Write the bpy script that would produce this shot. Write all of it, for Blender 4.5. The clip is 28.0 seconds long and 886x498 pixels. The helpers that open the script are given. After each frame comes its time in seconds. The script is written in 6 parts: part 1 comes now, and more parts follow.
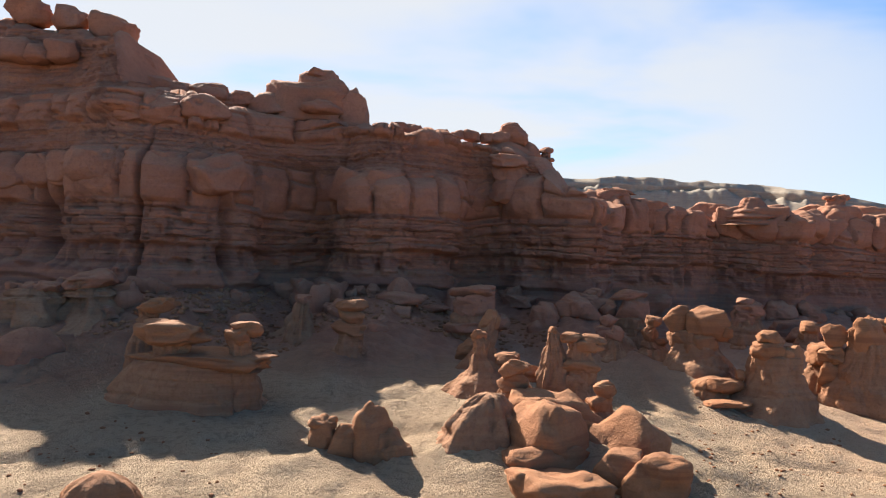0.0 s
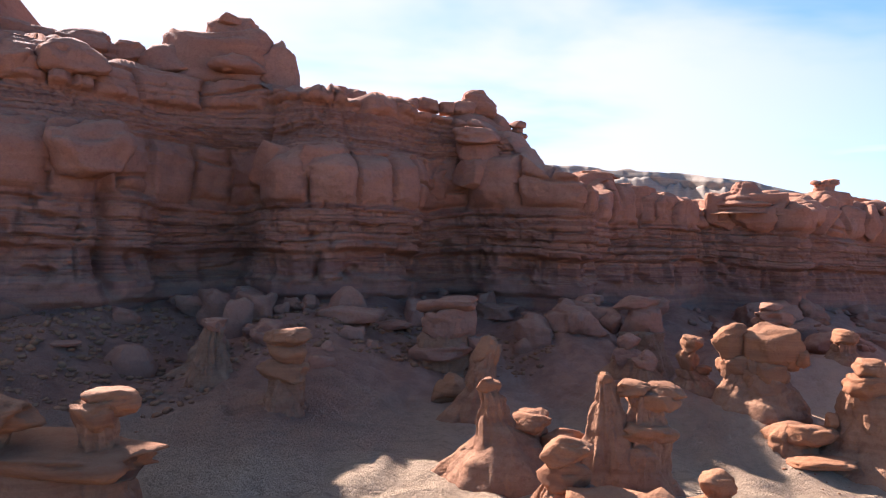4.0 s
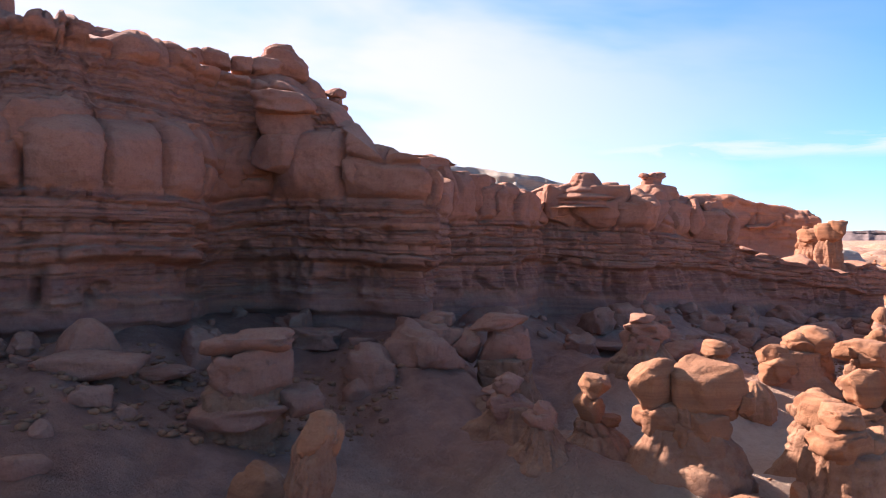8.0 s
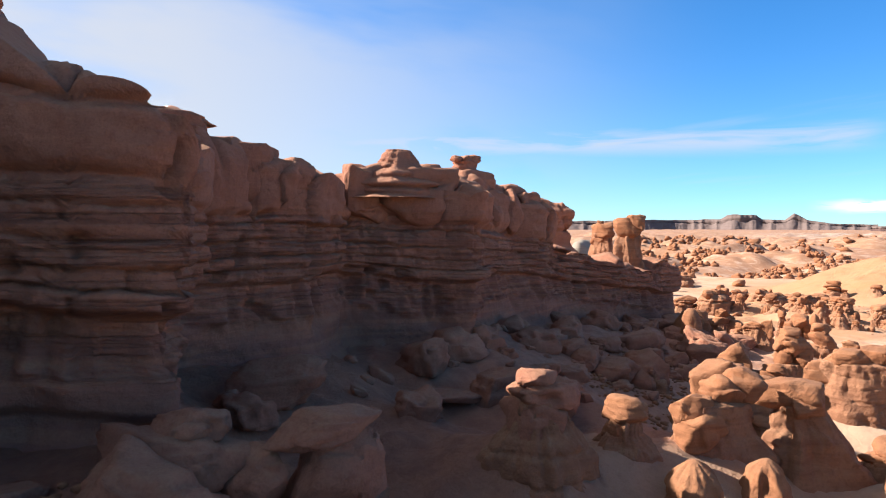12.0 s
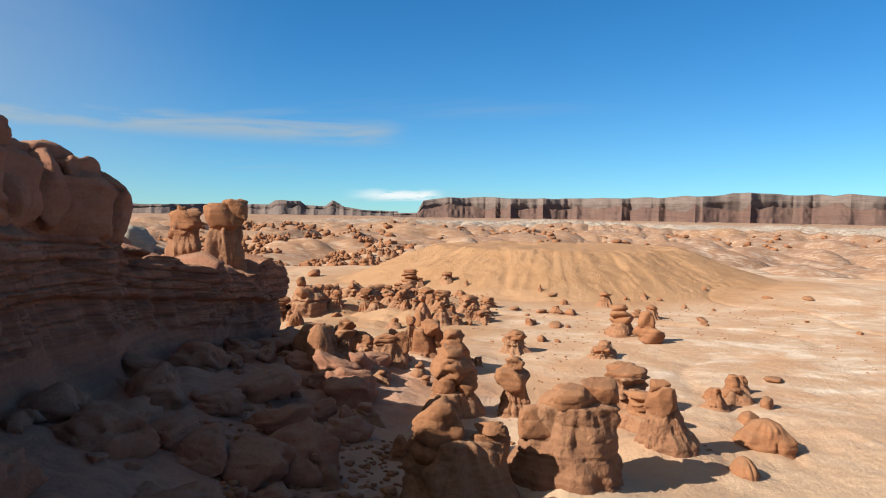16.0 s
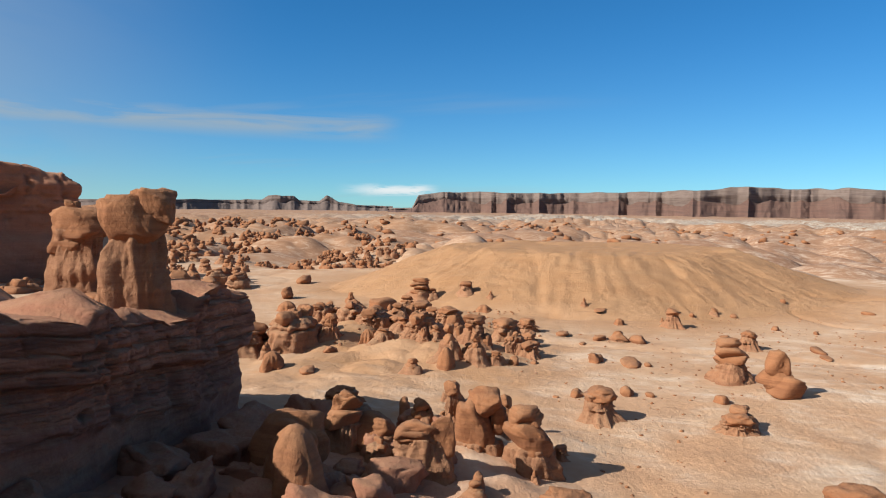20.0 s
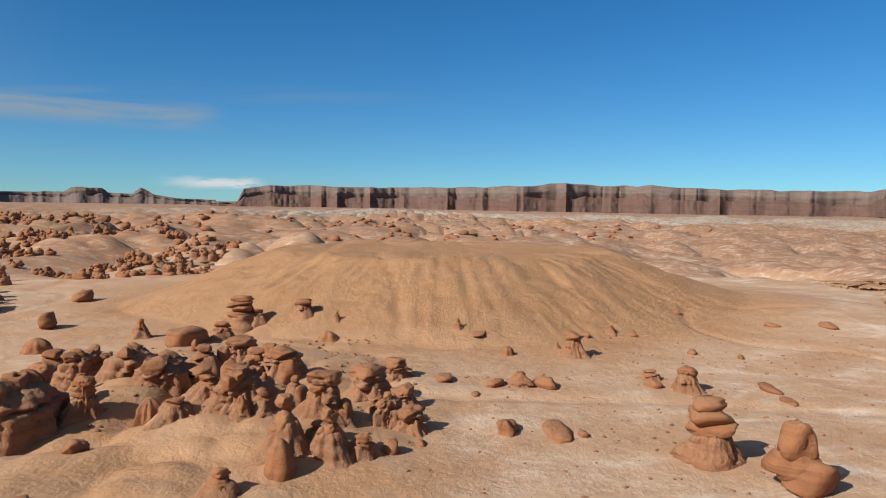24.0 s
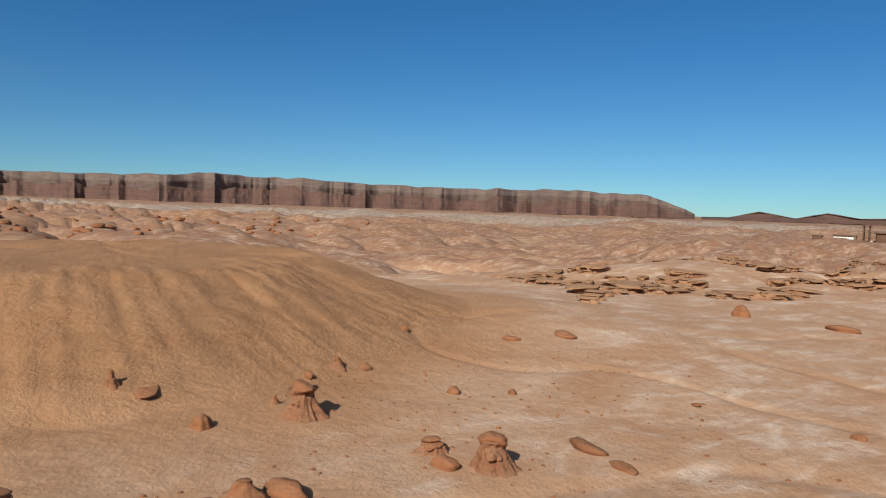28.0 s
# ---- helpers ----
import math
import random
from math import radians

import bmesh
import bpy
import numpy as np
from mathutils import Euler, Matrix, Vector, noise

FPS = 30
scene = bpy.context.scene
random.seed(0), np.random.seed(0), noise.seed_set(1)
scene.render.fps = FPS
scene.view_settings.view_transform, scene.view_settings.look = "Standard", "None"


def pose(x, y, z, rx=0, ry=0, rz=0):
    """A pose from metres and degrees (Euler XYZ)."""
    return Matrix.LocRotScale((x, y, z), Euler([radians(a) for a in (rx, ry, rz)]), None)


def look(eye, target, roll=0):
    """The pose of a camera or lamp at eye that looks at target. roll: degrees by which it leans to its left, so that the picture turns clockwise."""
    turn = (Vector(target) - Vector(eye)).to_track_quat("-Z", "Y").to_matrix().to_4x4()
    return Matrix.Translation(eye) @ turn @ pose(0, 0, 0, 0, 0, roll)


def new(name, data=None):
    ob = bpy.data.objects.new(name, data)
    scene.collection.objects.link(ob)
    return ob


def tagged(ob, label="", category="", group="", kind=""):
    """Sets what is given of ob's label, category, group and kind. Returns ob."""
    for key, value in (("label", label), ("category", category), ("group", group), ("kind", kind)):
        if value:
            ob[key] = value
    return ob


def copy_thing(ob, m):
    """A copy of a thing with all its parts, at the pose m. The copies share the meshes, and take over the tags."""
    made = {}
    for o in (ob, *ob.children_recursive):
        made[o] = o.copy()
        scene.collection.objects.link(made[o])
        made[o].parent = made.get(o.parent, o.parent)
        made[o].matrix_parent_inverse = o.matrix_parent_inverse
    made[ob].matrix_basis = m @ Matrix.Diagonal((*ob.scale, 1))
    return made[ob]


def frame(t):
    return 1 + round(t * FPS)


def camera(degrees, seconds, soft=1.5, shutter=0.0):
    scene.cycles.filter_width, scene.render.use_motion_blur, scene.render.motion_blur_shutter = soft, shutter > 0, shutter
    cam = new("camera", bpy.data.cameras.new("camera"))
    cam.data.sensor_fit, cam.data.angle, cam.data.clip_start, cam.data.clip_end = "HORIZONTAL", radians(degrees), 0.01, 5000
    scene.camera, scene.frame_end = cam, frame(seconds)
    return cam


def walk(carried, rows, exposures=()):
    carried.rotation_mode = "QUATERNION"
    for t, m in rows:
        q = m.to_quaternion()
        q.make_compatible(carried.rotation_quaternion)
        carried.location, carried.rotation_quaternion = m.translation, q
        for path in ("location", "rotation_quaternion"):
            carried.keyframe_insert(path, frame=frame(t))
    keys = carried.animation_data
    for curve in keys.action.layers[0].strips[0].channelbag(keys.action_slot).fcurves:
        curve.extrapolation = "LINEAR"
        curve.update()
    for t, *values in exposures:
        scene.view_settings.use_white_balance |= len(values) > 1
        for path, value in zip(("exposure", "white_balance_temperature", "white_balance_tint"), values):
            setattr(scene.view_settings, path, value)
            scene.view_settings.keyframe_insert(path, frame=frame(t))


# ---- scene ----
cam = camera(64.7, 28.0, soft=1.1)
METRES, EYE, TILT, LEAN, TURN = 140.0, 12.0, 0.3, -1.2, 0.0
ROWS = [
    (0.0, 0.0, 0.0, 0.0, 0.0, 0.0, -0.0),
    (0.5, -0.0041, 0.0124, 0.0008, -0.74, -0.15, 0.05),
    (1.0, -0.0077, 0.0244, 0.0013, -5.15, -0.33, 0.18),
    (1.5, -0.0113, 0.036, 0.0019, -6.08, -0.47, 0.25),
    (2.0, -0.0135, 0.0469, 0.0023, -6.14, -0.59, 0.33),
    (2.5, -0.0151, 0.0585, 0.0027, -6.2, -0.66, 0.39),
    (4.5, -0.0166, 0.1044, 0.0047, -6.43, -0.97, 0.63),
    (5.0, -0.0165, 0.1143, 0.0052, -6.49, -1.02, 0.69),
    (5.5, -0.0154, 0.1227, 0.0058, -10.73, -1.17, 0.64),
    (6.0, -0.0158, 0.1325, 0.0059, -13.5, -1.25, 0.8),
    (6.5, -0.0148, 0.1432, 0.0061, -13.55, -1.27, 0.88),
    (7.0, -0.0132, 0.1548, 0.0065, -13.57, -1.36, 0.92),
    (7.5, -0.0107, 0.1668, 0.0069, -14.42, -1.44, 0.92),
    (8.0, -0.0081, 0.1794, 0.0074, -22.92, -1.73, 0.83),
    (8.5, -0.0056, 0.1937, 0.0077, -30.77, -1.98, 0.77),
    (9.0, -0.0021, 0.2081, 0.0079, -32.02, -2.08, 0.84),
    (9.5, 0.0027, 0.2226, 0.0082, -32.05, -2.16, 0.89),
    (10.0, 0.008, 0.2363, 0.0087, -35.84, -2.38, 0.62),
    (10.5, 0.0143, 0.2518, 0.0085, -39.09, -2.47, 0.7),
    (11.0, 0.0216, 0.2667, 0.0089, -39.13, -2.55, 0.69),
    (11.5, 0.0299, 0.2816, 0.01, -39.16, -2.65, 0.65),
    (13.5, 0.0715, 0.342, 0.0115, -65.18, -3.47, -0.24),
    (14.0, 0.0851, 0.3555, 0.0115, -65.59, -3.58, -0.29),
    (14.5, 0.1001, 0.3682, 0.0116, -74.27, -3.72, -0.73),
    (15.0, 0.1172, 0.3811, 0.0113, -78.66, -3.82, -0.93),
    (15.5, 0.1353, 0.3922, 0.0109, -78.72, -3.92, -0.93),
    (16.0, 0.1542, 0.4023, 0.0105, -78.77, -4.01, -0.88),
    (16.5, 0.174, 0.4118, 0.0101, -78.82, -4.09, -0.92),
    (17.0, 0.1943, 0.4206, 0.0098, -78.87, -4.15, -0.89),
    (17.5, 0.2159, 0.4289, 0.0096, -78.93, -4.22, -0.87),
    (18.0, 0.2373, 0.4366, 0.0092, -78.98, -4.28, -0.87),
    (18.5, 0.2587, 0.4437, 0.009, -79.04, -4.33, -0.83),
    (19.0, 0.281, 0.4506, 0.0086, -79.1, -4.37, -0.83),
    (19.5, 0.3028, 0.457, 0.0083, -79.17, -4.4, -0.8),
    (20.0, 0.3248, 0.4631, 0.0081, -79.23, -4.43, -0.76),
    (20.5, 0.3465, 0.469, 0.0078, -79.31, -4.45, -0.75),
    (21.0, 0.368, 0.4738, 0.0079, -80.36, -4.48, -0.77),
    (21.5, 0.3896, 0.4793, 0.0076, -91.33, -4.35, -1.33),
    (23.5, 0.4762, 0.4945, 0.0056, -92.99, -4.6, -1.29),
    (24.0, 0.4977, 0.4965, 0.0052, -93.05, -4.65, -1.26),
    (24.5, 0.5192, 0.4982, 0.0047, -93.09, -4.68, -1.24),
    (25.0, 0.5411, 0.4992, 0.004, -93.15, -4.71, -1.19),
    (25.5, 0.5628, 0.4995, 0.0034, -95.68, -4.7, -1.28),
    (26.0, 0.5842, 0.4996, 0.003, -101.37, -4.63, -1.58),
    (26.5, 0.6059, 0.4995, 0.0024, -107.08, -4.54, -1.92),
    (27.0, 0.6277, 0.4985, 0.0015, -111.22, -4.48, -2.12),
    (27.5, 0.6495, 0.4965, 0.0007, -115.87, -4.41, -2.44),
    (28.0, 0.6709, 0.4929, 0.0001, -121.15, -4.32, -2.76),
]
walk(cam, [(t, pose(0, 0, EYE, TILT, LEAN, TURN) @ pose(METRES * x, METRES * y, METRES * z, 90 + pitch, roll, yaw)) for t, x, y, z, yaw, pitch, roll in ROWS],
     exposures=[(0, 1.62, 6950, 11), (2, 1.76, 6650, 16), (5, 1.95, 6350, 25), (8, 1.90, 6450, 26), (11, 1.68, 6550, 19), (14, 0.97, 6500, 4), (17, 0.76, 6350, 2), (21, 0.54, 6280, 3), (25, 0.22, 6330, 5), (28, 0.02, 6550, 7)])

# ---- light ----
SUN_AZ, SUN_EL = -34.0, 35.0      # degrees east of the y axis, degrees up
world = bpy.data.worlds.new("sky")
scene.world = world
world.use_nodes = True
wt = world.node_tree
wt.nodes.clear()


def wnode(kind, **sets):
    n = wt.nodes.new(kind)
    for k, v in sets.items():
        n.inputs[k].default_value = v
    return n


sky = wt.nodes.new("ShaderNodeTexSky")
sky.sky_type, sky.sun_disc = "NISHITA", False
sky.sun_elevation, sky.sun_rotation = radians(SUN_EL), radians(SUN_AZ)
sky.altitude, sky.air_density, sky.dust_density, sky.ozone_density = 1500, 0.9, 0.0, 3.0
# thin cirrus: a sheet of streaks seen in perspective
coord = wt.nodes.new("ShaderNodeTexCoord")
split = wt.nodes.new("ShaderNodeSeparateXYZ")
wt.links.new(coord.outputs["Generated"], split.inputs[0])


def wmath(op, a, b=None):
    n = wt.nodes.new("ShaderNodeMath")
    n.operation = op
    for i, v in enumerate((a, b)):
        if v is None:
            continue
        if isinstance(v, (int, float)):
            n.inputs[i].default_value = v
        else:
            wt.links.new(v, n.inputs[i])
    return n.outputs[0]


def wramp(src, lo, hi, a=0.0, b=1.0):
    n = wt.nodes.new("ShaderNodeMapRange")
    n.interpolation_type = "SMOOTHSTEP"
    wt.links.new(src, n.inputs[0])
    for i, v in enumerate((lo, hi, a, b)):
        n.inputs[i + 1].default_value = v
    return n.outputs[0]


up = wmath("MAXIMUM", split.outputs[2], 0.0)
high = wmath("ADD", up, 0.22)
cu, cv = wmath("DIVIDE", split.outputs[0], high), wmath("DIVIDE", split.outputs[1], high)


def sheet(sx, sy, slant, scale, detail, lo, hi):
    j = wt.nodes.new("ShaderNodeCombineXYZ")
    wt.links.new(wmath("MULTIPLY", wmath("ADD", cu, wmath("MULTIPLY", cv, slant)), sx), j.inputs[0])
    wt.links.new(wmath("MULTIPLY", cv, sy), j.inputs[1])
    n = wnode("ShaderNodeTexNoise", Scale=scale, Detail=detail, Roughness=0.5, Distortion=0.3)
    wt.links.new(j.outputs[0], n.inputs["Vector"])
    return wramp(n.outputs[0], lo, hi)


# a soft veil over the north where the sun stands, thin wisps east of it, clear sky in the south
north = wramp(wmath("SUBTRACT", split.outputs[1], wmath("MULTIPLY", split.outputs[0], 0.75)), -0.32, 0.80)
veil = wmath("MULTIPLY", sheet(0.7, 1.0, 0.2, 1.1, 5.0, 0.17, 0.54), wmath("MULTIPLY", north, 0.92))
east = wmath("MULTIPLY", wramp(split.outputs[1], -0.15, 0.35), 0.3)
wisp = wmath("MULTIPLY", sheet(1.6, 0.35, 0.0, 1.3, 5.0, 0.56, 0.74), east)
# one long streak low in the east-north-east, and a bright bank on the horizon
side = wmath("DIVIDE", split.outputs[1], wmath("MAXIMUM", split.outputs[0], 0.05))


def bank(level, half, a0, a1, a2, a3, sx, sz, lo, hi):
    j = wt.nodes.new("ShaderNodeCombineXYZ")
    wt.links.new(wmath("MULTIPLY", side, sx), j.inputs[0])
    wt.links.new(wmath("MULTIPLY", split.outputs[2], sz), j.inputs[1])
    n = wnode("ShaderNodeTexNoise", Scale=1.0, Detail=6.0, Roughness=0.55, Distortion=0.5)
    wt.links.new(j.outputs[0], n.inputs["Vector"])
    off = wmath("ABSOLUTE", wmath("SUBTRACT", split.outputs[2], wmath("ADD", level, wmath("MULTIPLY", wmath("SUBTRACT", n.outputs[0], 0.5), half))))
    return wmath("MULTIPLY", wmath("MULTIPLY", wramp(off, half, 0.0), wramp(n.outputs[0], lo, hi)), wmath("MULTIPLY", wramp(side, a0, a1), wramp(side, a2, a3, 1.0, 0.0)))


streak = wmath("MULTIPLY", bank(0.114, 0.026, 0.24, 0.32, 1.2, 2.4, 4.0, 45.0, 0.30, 0.60), 0.7)
low_bank = bank(0.027, 0.011, 0.19, 0.23, 0.27, 0.36, 26.0, 160.0, 0.28, 0.48)
cover = wmath("MULTIPLY", wmath("MAXIMUM", wmath("MAXIMUM", veil, wisp), streak), wramp(split.outputs[2], -0.01, 0.004))
tint = wt.nodes.new("ShaderNodeMix")
tint.data_type = "RGBA"
wt.links.new(cover, tint.inputs[0])
clear = wt.nodes.new("ShaderNodeMix")
clear.data_type, clear.blend_type = "RGBA", "MULTIPLY"
wt.links.new(wmath("MULTIPLY", wramp(up, 0.0, 0.30, 0.62, 1.0), wramp(up, 0.42, 0.75, 1.0, 0.2)), clear.inputs[0])
wt.links.new(sky.outputs[0], clear.inputs[6])
clear.inputs[7].default_value = (0.38, 1.03, 1.44, 1)
wt.links.new(clear.outputs[2], tint.inputs[6])
tint.inputs[7].default_value = (4.8, 5.05, 5.3, 1)
backg = wnode("ShaderNodeBackground", Strength=0.057)
bright = wt.nodes.new("ShaderNodeMix")
bright.data_type = "RGBA"
wt.links.new(low_bank, bright.inputs[0])
wt.links.new(tint.outputs[2], bright.inputs[6])
bright.inputs[7].default_value = (9.5, 9.7, 10.0, 1)
wt.links.new(bright.outputs[2], backg.inputs[0])
wout = wt.nodes.new("ShaderNodeOutputWorld")
wt.links.new(backg.outputs[0], wout.inputs[0])

sun = new("sun", bpy.data.lights.new("sun", "SUN"))
sun.data.energy, sun.data.angle, sun.data.color = 5.0, radians(0.53), (1.0, 0.95, 0.88)
sun_from = Vector((math.sin(radians(SUN_AZ)) * math.cos(radians(SUN_EL)), math.cos(radians(SUN_AZ)) * math.cos(radians(SUN_EL)), math.sin(radians(SUN_EL))))
sun.matrix_world = look(sun_from * 200, (0, 0, 0))


# ---- materials ----
class Paint:
    """A small builder for node materials that work in world coordinates."""

    def __init__(self, name, rough=0.9):
        self.mat = bpy.data.materials.new(name)
        self.mat.use_nodes = True
        self.t = self.mat.node_tree
        self.out = self.t.nodes["Principled BSDF"]
        self.out.inputs["Roughness"].default_value = rough
        self.out.inputs["Specular IOR Level"].default_value = 0.25
        self.geo = self.t.nodes.new("ShaderNodeNewGeometry")
        self.place = self.geo.outputs["Position"]

    def stretch(self, x, y, z, src=None):
        n = self.t.nodes.new("ShaderNodeVectorMath")
        n.operation = "MULTIPLY"
        self.t.links.new(src or self.place, n.inputs[0])
        n.inputs[1].default_value = (x, y, z)
        return n.outputs[0]

    def noise(self, vec, scale, detail=6.0, rough=0.55, distort=0.0):
        n = self.t.nodes.new("ShaderNodeTexNoise")
        self.t.links.new(vec, n.inputs["Vector"])
        n.inputs["Scale"].default_value, n.inputs["Detail"].default_value = scale, detail
        n.inputs["Roughness"].default_value, n.inputs["Distortion"].default_value = rough, distort
        return n.outputs[0]

    def cells(self, vec, scale, feature="DISTANCE_TO_EDGE"):
        n = self.t.nodes.new("ShaderNodeTexVoronoi")
        n.feature = feature
        self.t.links.new(vec, n.inputs["Vector"])
        n.inputs["Scale"].default_value = scale
        return n.outputs["Distance"]

    def ramp(self, src, lo, hi, a=0.0, b=1.0):
        n = self.t.nodes.new("ShaderNodeMapRange")
        n.interpolation_type = "SMOOTHSTEP"
        self.t.links.new(src, n.inputs[0])
        for i, v in enumerate((lo, hi, a, b)):
            n.inputs[i + 1].default_value = v
        return n.outputs[0]

    def sums(self, op, a, b):
        n = self.t.nodes.new("ShaderNodeMath")
        n.operation = op
        for i, v in enumerate((a, b)):
            if isinstance(v, (int, float)):
                n.inputs[i].default_value = v
            else:
                self.t.links.new(v, n.inputs[i])
        return n.outputs[0]

    def mix(self, fac, a, b, blend="MIX"):
        n = self.t.nodes.new("ShaderNodeMix")
        n.data_type, n.blend_type = "RGBA", blend
        for i, v in ((0, fac), (6, a), (7, b)):
            if isinstance(v, (int, float)):
                n.inputs[i].default_value = v
            elif isinstance(v, tuple):
                n.inputs[i].default_value = (*v, 1)
            else:
                self.t.links.new(v, n.inputs[i])
        return n.outputs[2]

    def facing_up(self):
        n = self.t.nodes.new("ShaderNodeSeparateXYZ")
        self.t.links.new(self.geo.outputs["Normal"], n.inputs[0])
        return n.outputs[2]

    def mark(self, name):
        n = self.t.nodes.new("ShaderNodeAttribute")
        n.attribute_name = name
        return n.outputs["Fac"]

    def chance(self):
        return self.t.nodes.new("ShaderNodeObjectInfo").outputs["Random"]

    def relief(self, height, strength, distance, under=None):
        n = self.t.nodes.new("ShaderNodeBump")
        n.inputs["Strength"].default_value, n.inputs["Distance"].default_value = strength, distance
        self.t.links.new(height, n.inputs["Height"])
        if under:
            self.t.links.new(under, n.inputs["Normal"])
        return n.outputs[0]

    def finish(self, colour, normal=None):
        self.t.links.new(colour, self.out.inputs["Base Color"])
        if normal:
            self.t.links.new(normal, self.out.inputs["Normal"])
        return self.mat


def rock_paint(name, main, dark, pale, sand, dust=0.55, beds=1.0, rub=1.0, lower=None, size=1.0):
    p = Paint(name, 0.92)
    if size != 1.0:
        p.place = p.stretch(1 / size, 1 / size, 1 / size)
    big = p.noise(p.place, 0.22, 4)
    mid = p.noise(p.place, 1.4, 8, 0.6)
    fine = p.noise(p.place, 14.0, 6, 0.65)
    bed = p.noise(p.stretch(0.10, 0.10, 2.6), 1.0, 7, 0.62)
    streak = p.noise(p.stretch(1.6, 1.6, 0.12), 1.0, 5, 0.6)
    strata = p.ramp(bed, 0.32, 0.60)
    if lower:
        strata = p.sums("MAXIMUM", strata, p.ramp(p.mark("seams"), 0.0, 1.0, 0.8, 0.15))
    c = p.mix(strata, dark, main)
    c = p.mix(p.ramp(big, 0.42, 0.72, 0.0, 0.55), c, pale)
    if lower:
        c = p.mix(p.sums("MULTIPLY", p.mark("lower"), 0.8), c, p.mix(p.ramp(bed, 0.40, 0.60), lower, main))
    c = p.mix(p.ramp(mid, 0.50, 0.78, 0.0, 0.45), c, dark)
    c = p.mix(p.ramp(streak, 0.56, 0.74, 0.0, 0.35 * beds), c, dark)
    c = p.mix(p.ramp(p.chance(), 0.0, 1.0, 0.0, 0.16), c, pale)
    c = p.mix(p.sums("MULTIPLY", p.ramp(p.facing_up(), 0.45, 0.95), p.ramp(mid, 0.30, 0.62, 0.2 * dust, dust)), c, sand)
    c = p.mix(p.ramp(fine, 0.30, 0.72, 0.0, 0.30), c, dark)
    n = p.relief(p.sums("MULTIPLY", bed, p.ramp(p.mark("seams"), 0.0, 1.0, 0.25, 1.0)) if lower else bed, 0.55 * beds, 0.16 * size)
    if lower:
        seams = p.mark("seams")
        lines = p.ramp(p.noise(p.stretch(0.07, 0.07, 7.5), 1.0, 4, 0.6), 0.36, 0.46)
        broken = p.ramp(p.noise(p.place, 0.55, 4), 0.38, 0.6)
        c = p.mix(p.sums("MULTIPLY", p.sums("MULTIPLY", p.ramp(lines, 0.0, 1.0, 0.55, 0.0), broken), seams), c, dark)
        n = p.relief(p.sums("MULTIPLY", lines, seams), 0.8, 0.08, n)
    pits = p.noise(p.place, 4.5, 8, 0.7)
    c = p.mix(p.ramp(pits, 0.46, 0.70, 0.0, min(0.4 * rub, 0.8)), c, dark)
    n = p.relief(mid, 0.6, 0.26 * rub * size, n)
    n = p.relief(pits, 0.75, 0.10 * rub * size, n)
    n = p.relief(fine, 0.6, 0.04 * size, n)
    return p.finish(c, n)


SAND = (0.385, 0.222, 0.126)
ROCK = rock_paint("weathered_siltstone", (0.315, 0.132, 0.060), (0.195, 0.076, 0.036), (0.350, 0.168, 0.084), SAND, 0.28, 0.55, 0.9)
MOUND = rock_paint("crumbling_mudstone", (0.340, 0.160, 0.084), (0.235, 0.102, 0.054), (0.380, 0.208, 0.120), SAND, 0.7, 0.5, 1.9)
CLIFF = rock_paint("bedded_sandstone", (0.350, 0.146, 0.084), (0.180, 0.070, 0.045), (0.39, 0.188, 0.116), SAND, 0.45, 1.0, 1.0, (0.235, 0.096, 0.068))
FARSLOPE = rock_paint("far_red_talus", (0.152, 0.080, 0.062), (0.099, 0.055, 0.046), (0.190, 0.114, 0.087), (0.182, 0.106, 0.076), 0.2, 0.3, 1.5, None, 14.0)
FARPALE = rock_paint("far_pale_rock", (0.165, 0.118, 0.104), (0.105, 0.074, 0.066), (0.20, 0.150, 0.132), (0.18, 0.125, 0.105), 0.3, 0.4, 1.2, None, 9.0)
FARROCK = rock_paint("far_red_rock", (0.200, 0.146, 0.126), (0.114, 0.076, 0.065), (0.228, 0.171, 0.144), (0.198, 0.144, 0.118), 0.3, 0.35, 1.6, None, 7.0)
GREY = rock_paint("grey_green_shale", (0.289, 0.236, 0.182), (0.198, 0.167, 0.137), (0.345, 0.305, 0.245), (0.33, 0.275, 0.212), 0.4, 0.6)

LEDGE = rock_paint("sandy_ledge_rock", (0.36, 0.192, 0.104), (0.26, 0.130, 0.070), (0.40, 0.235, 0.138), (0.40, 0.238, 0.138), 0.8, 0.6, 1.0)


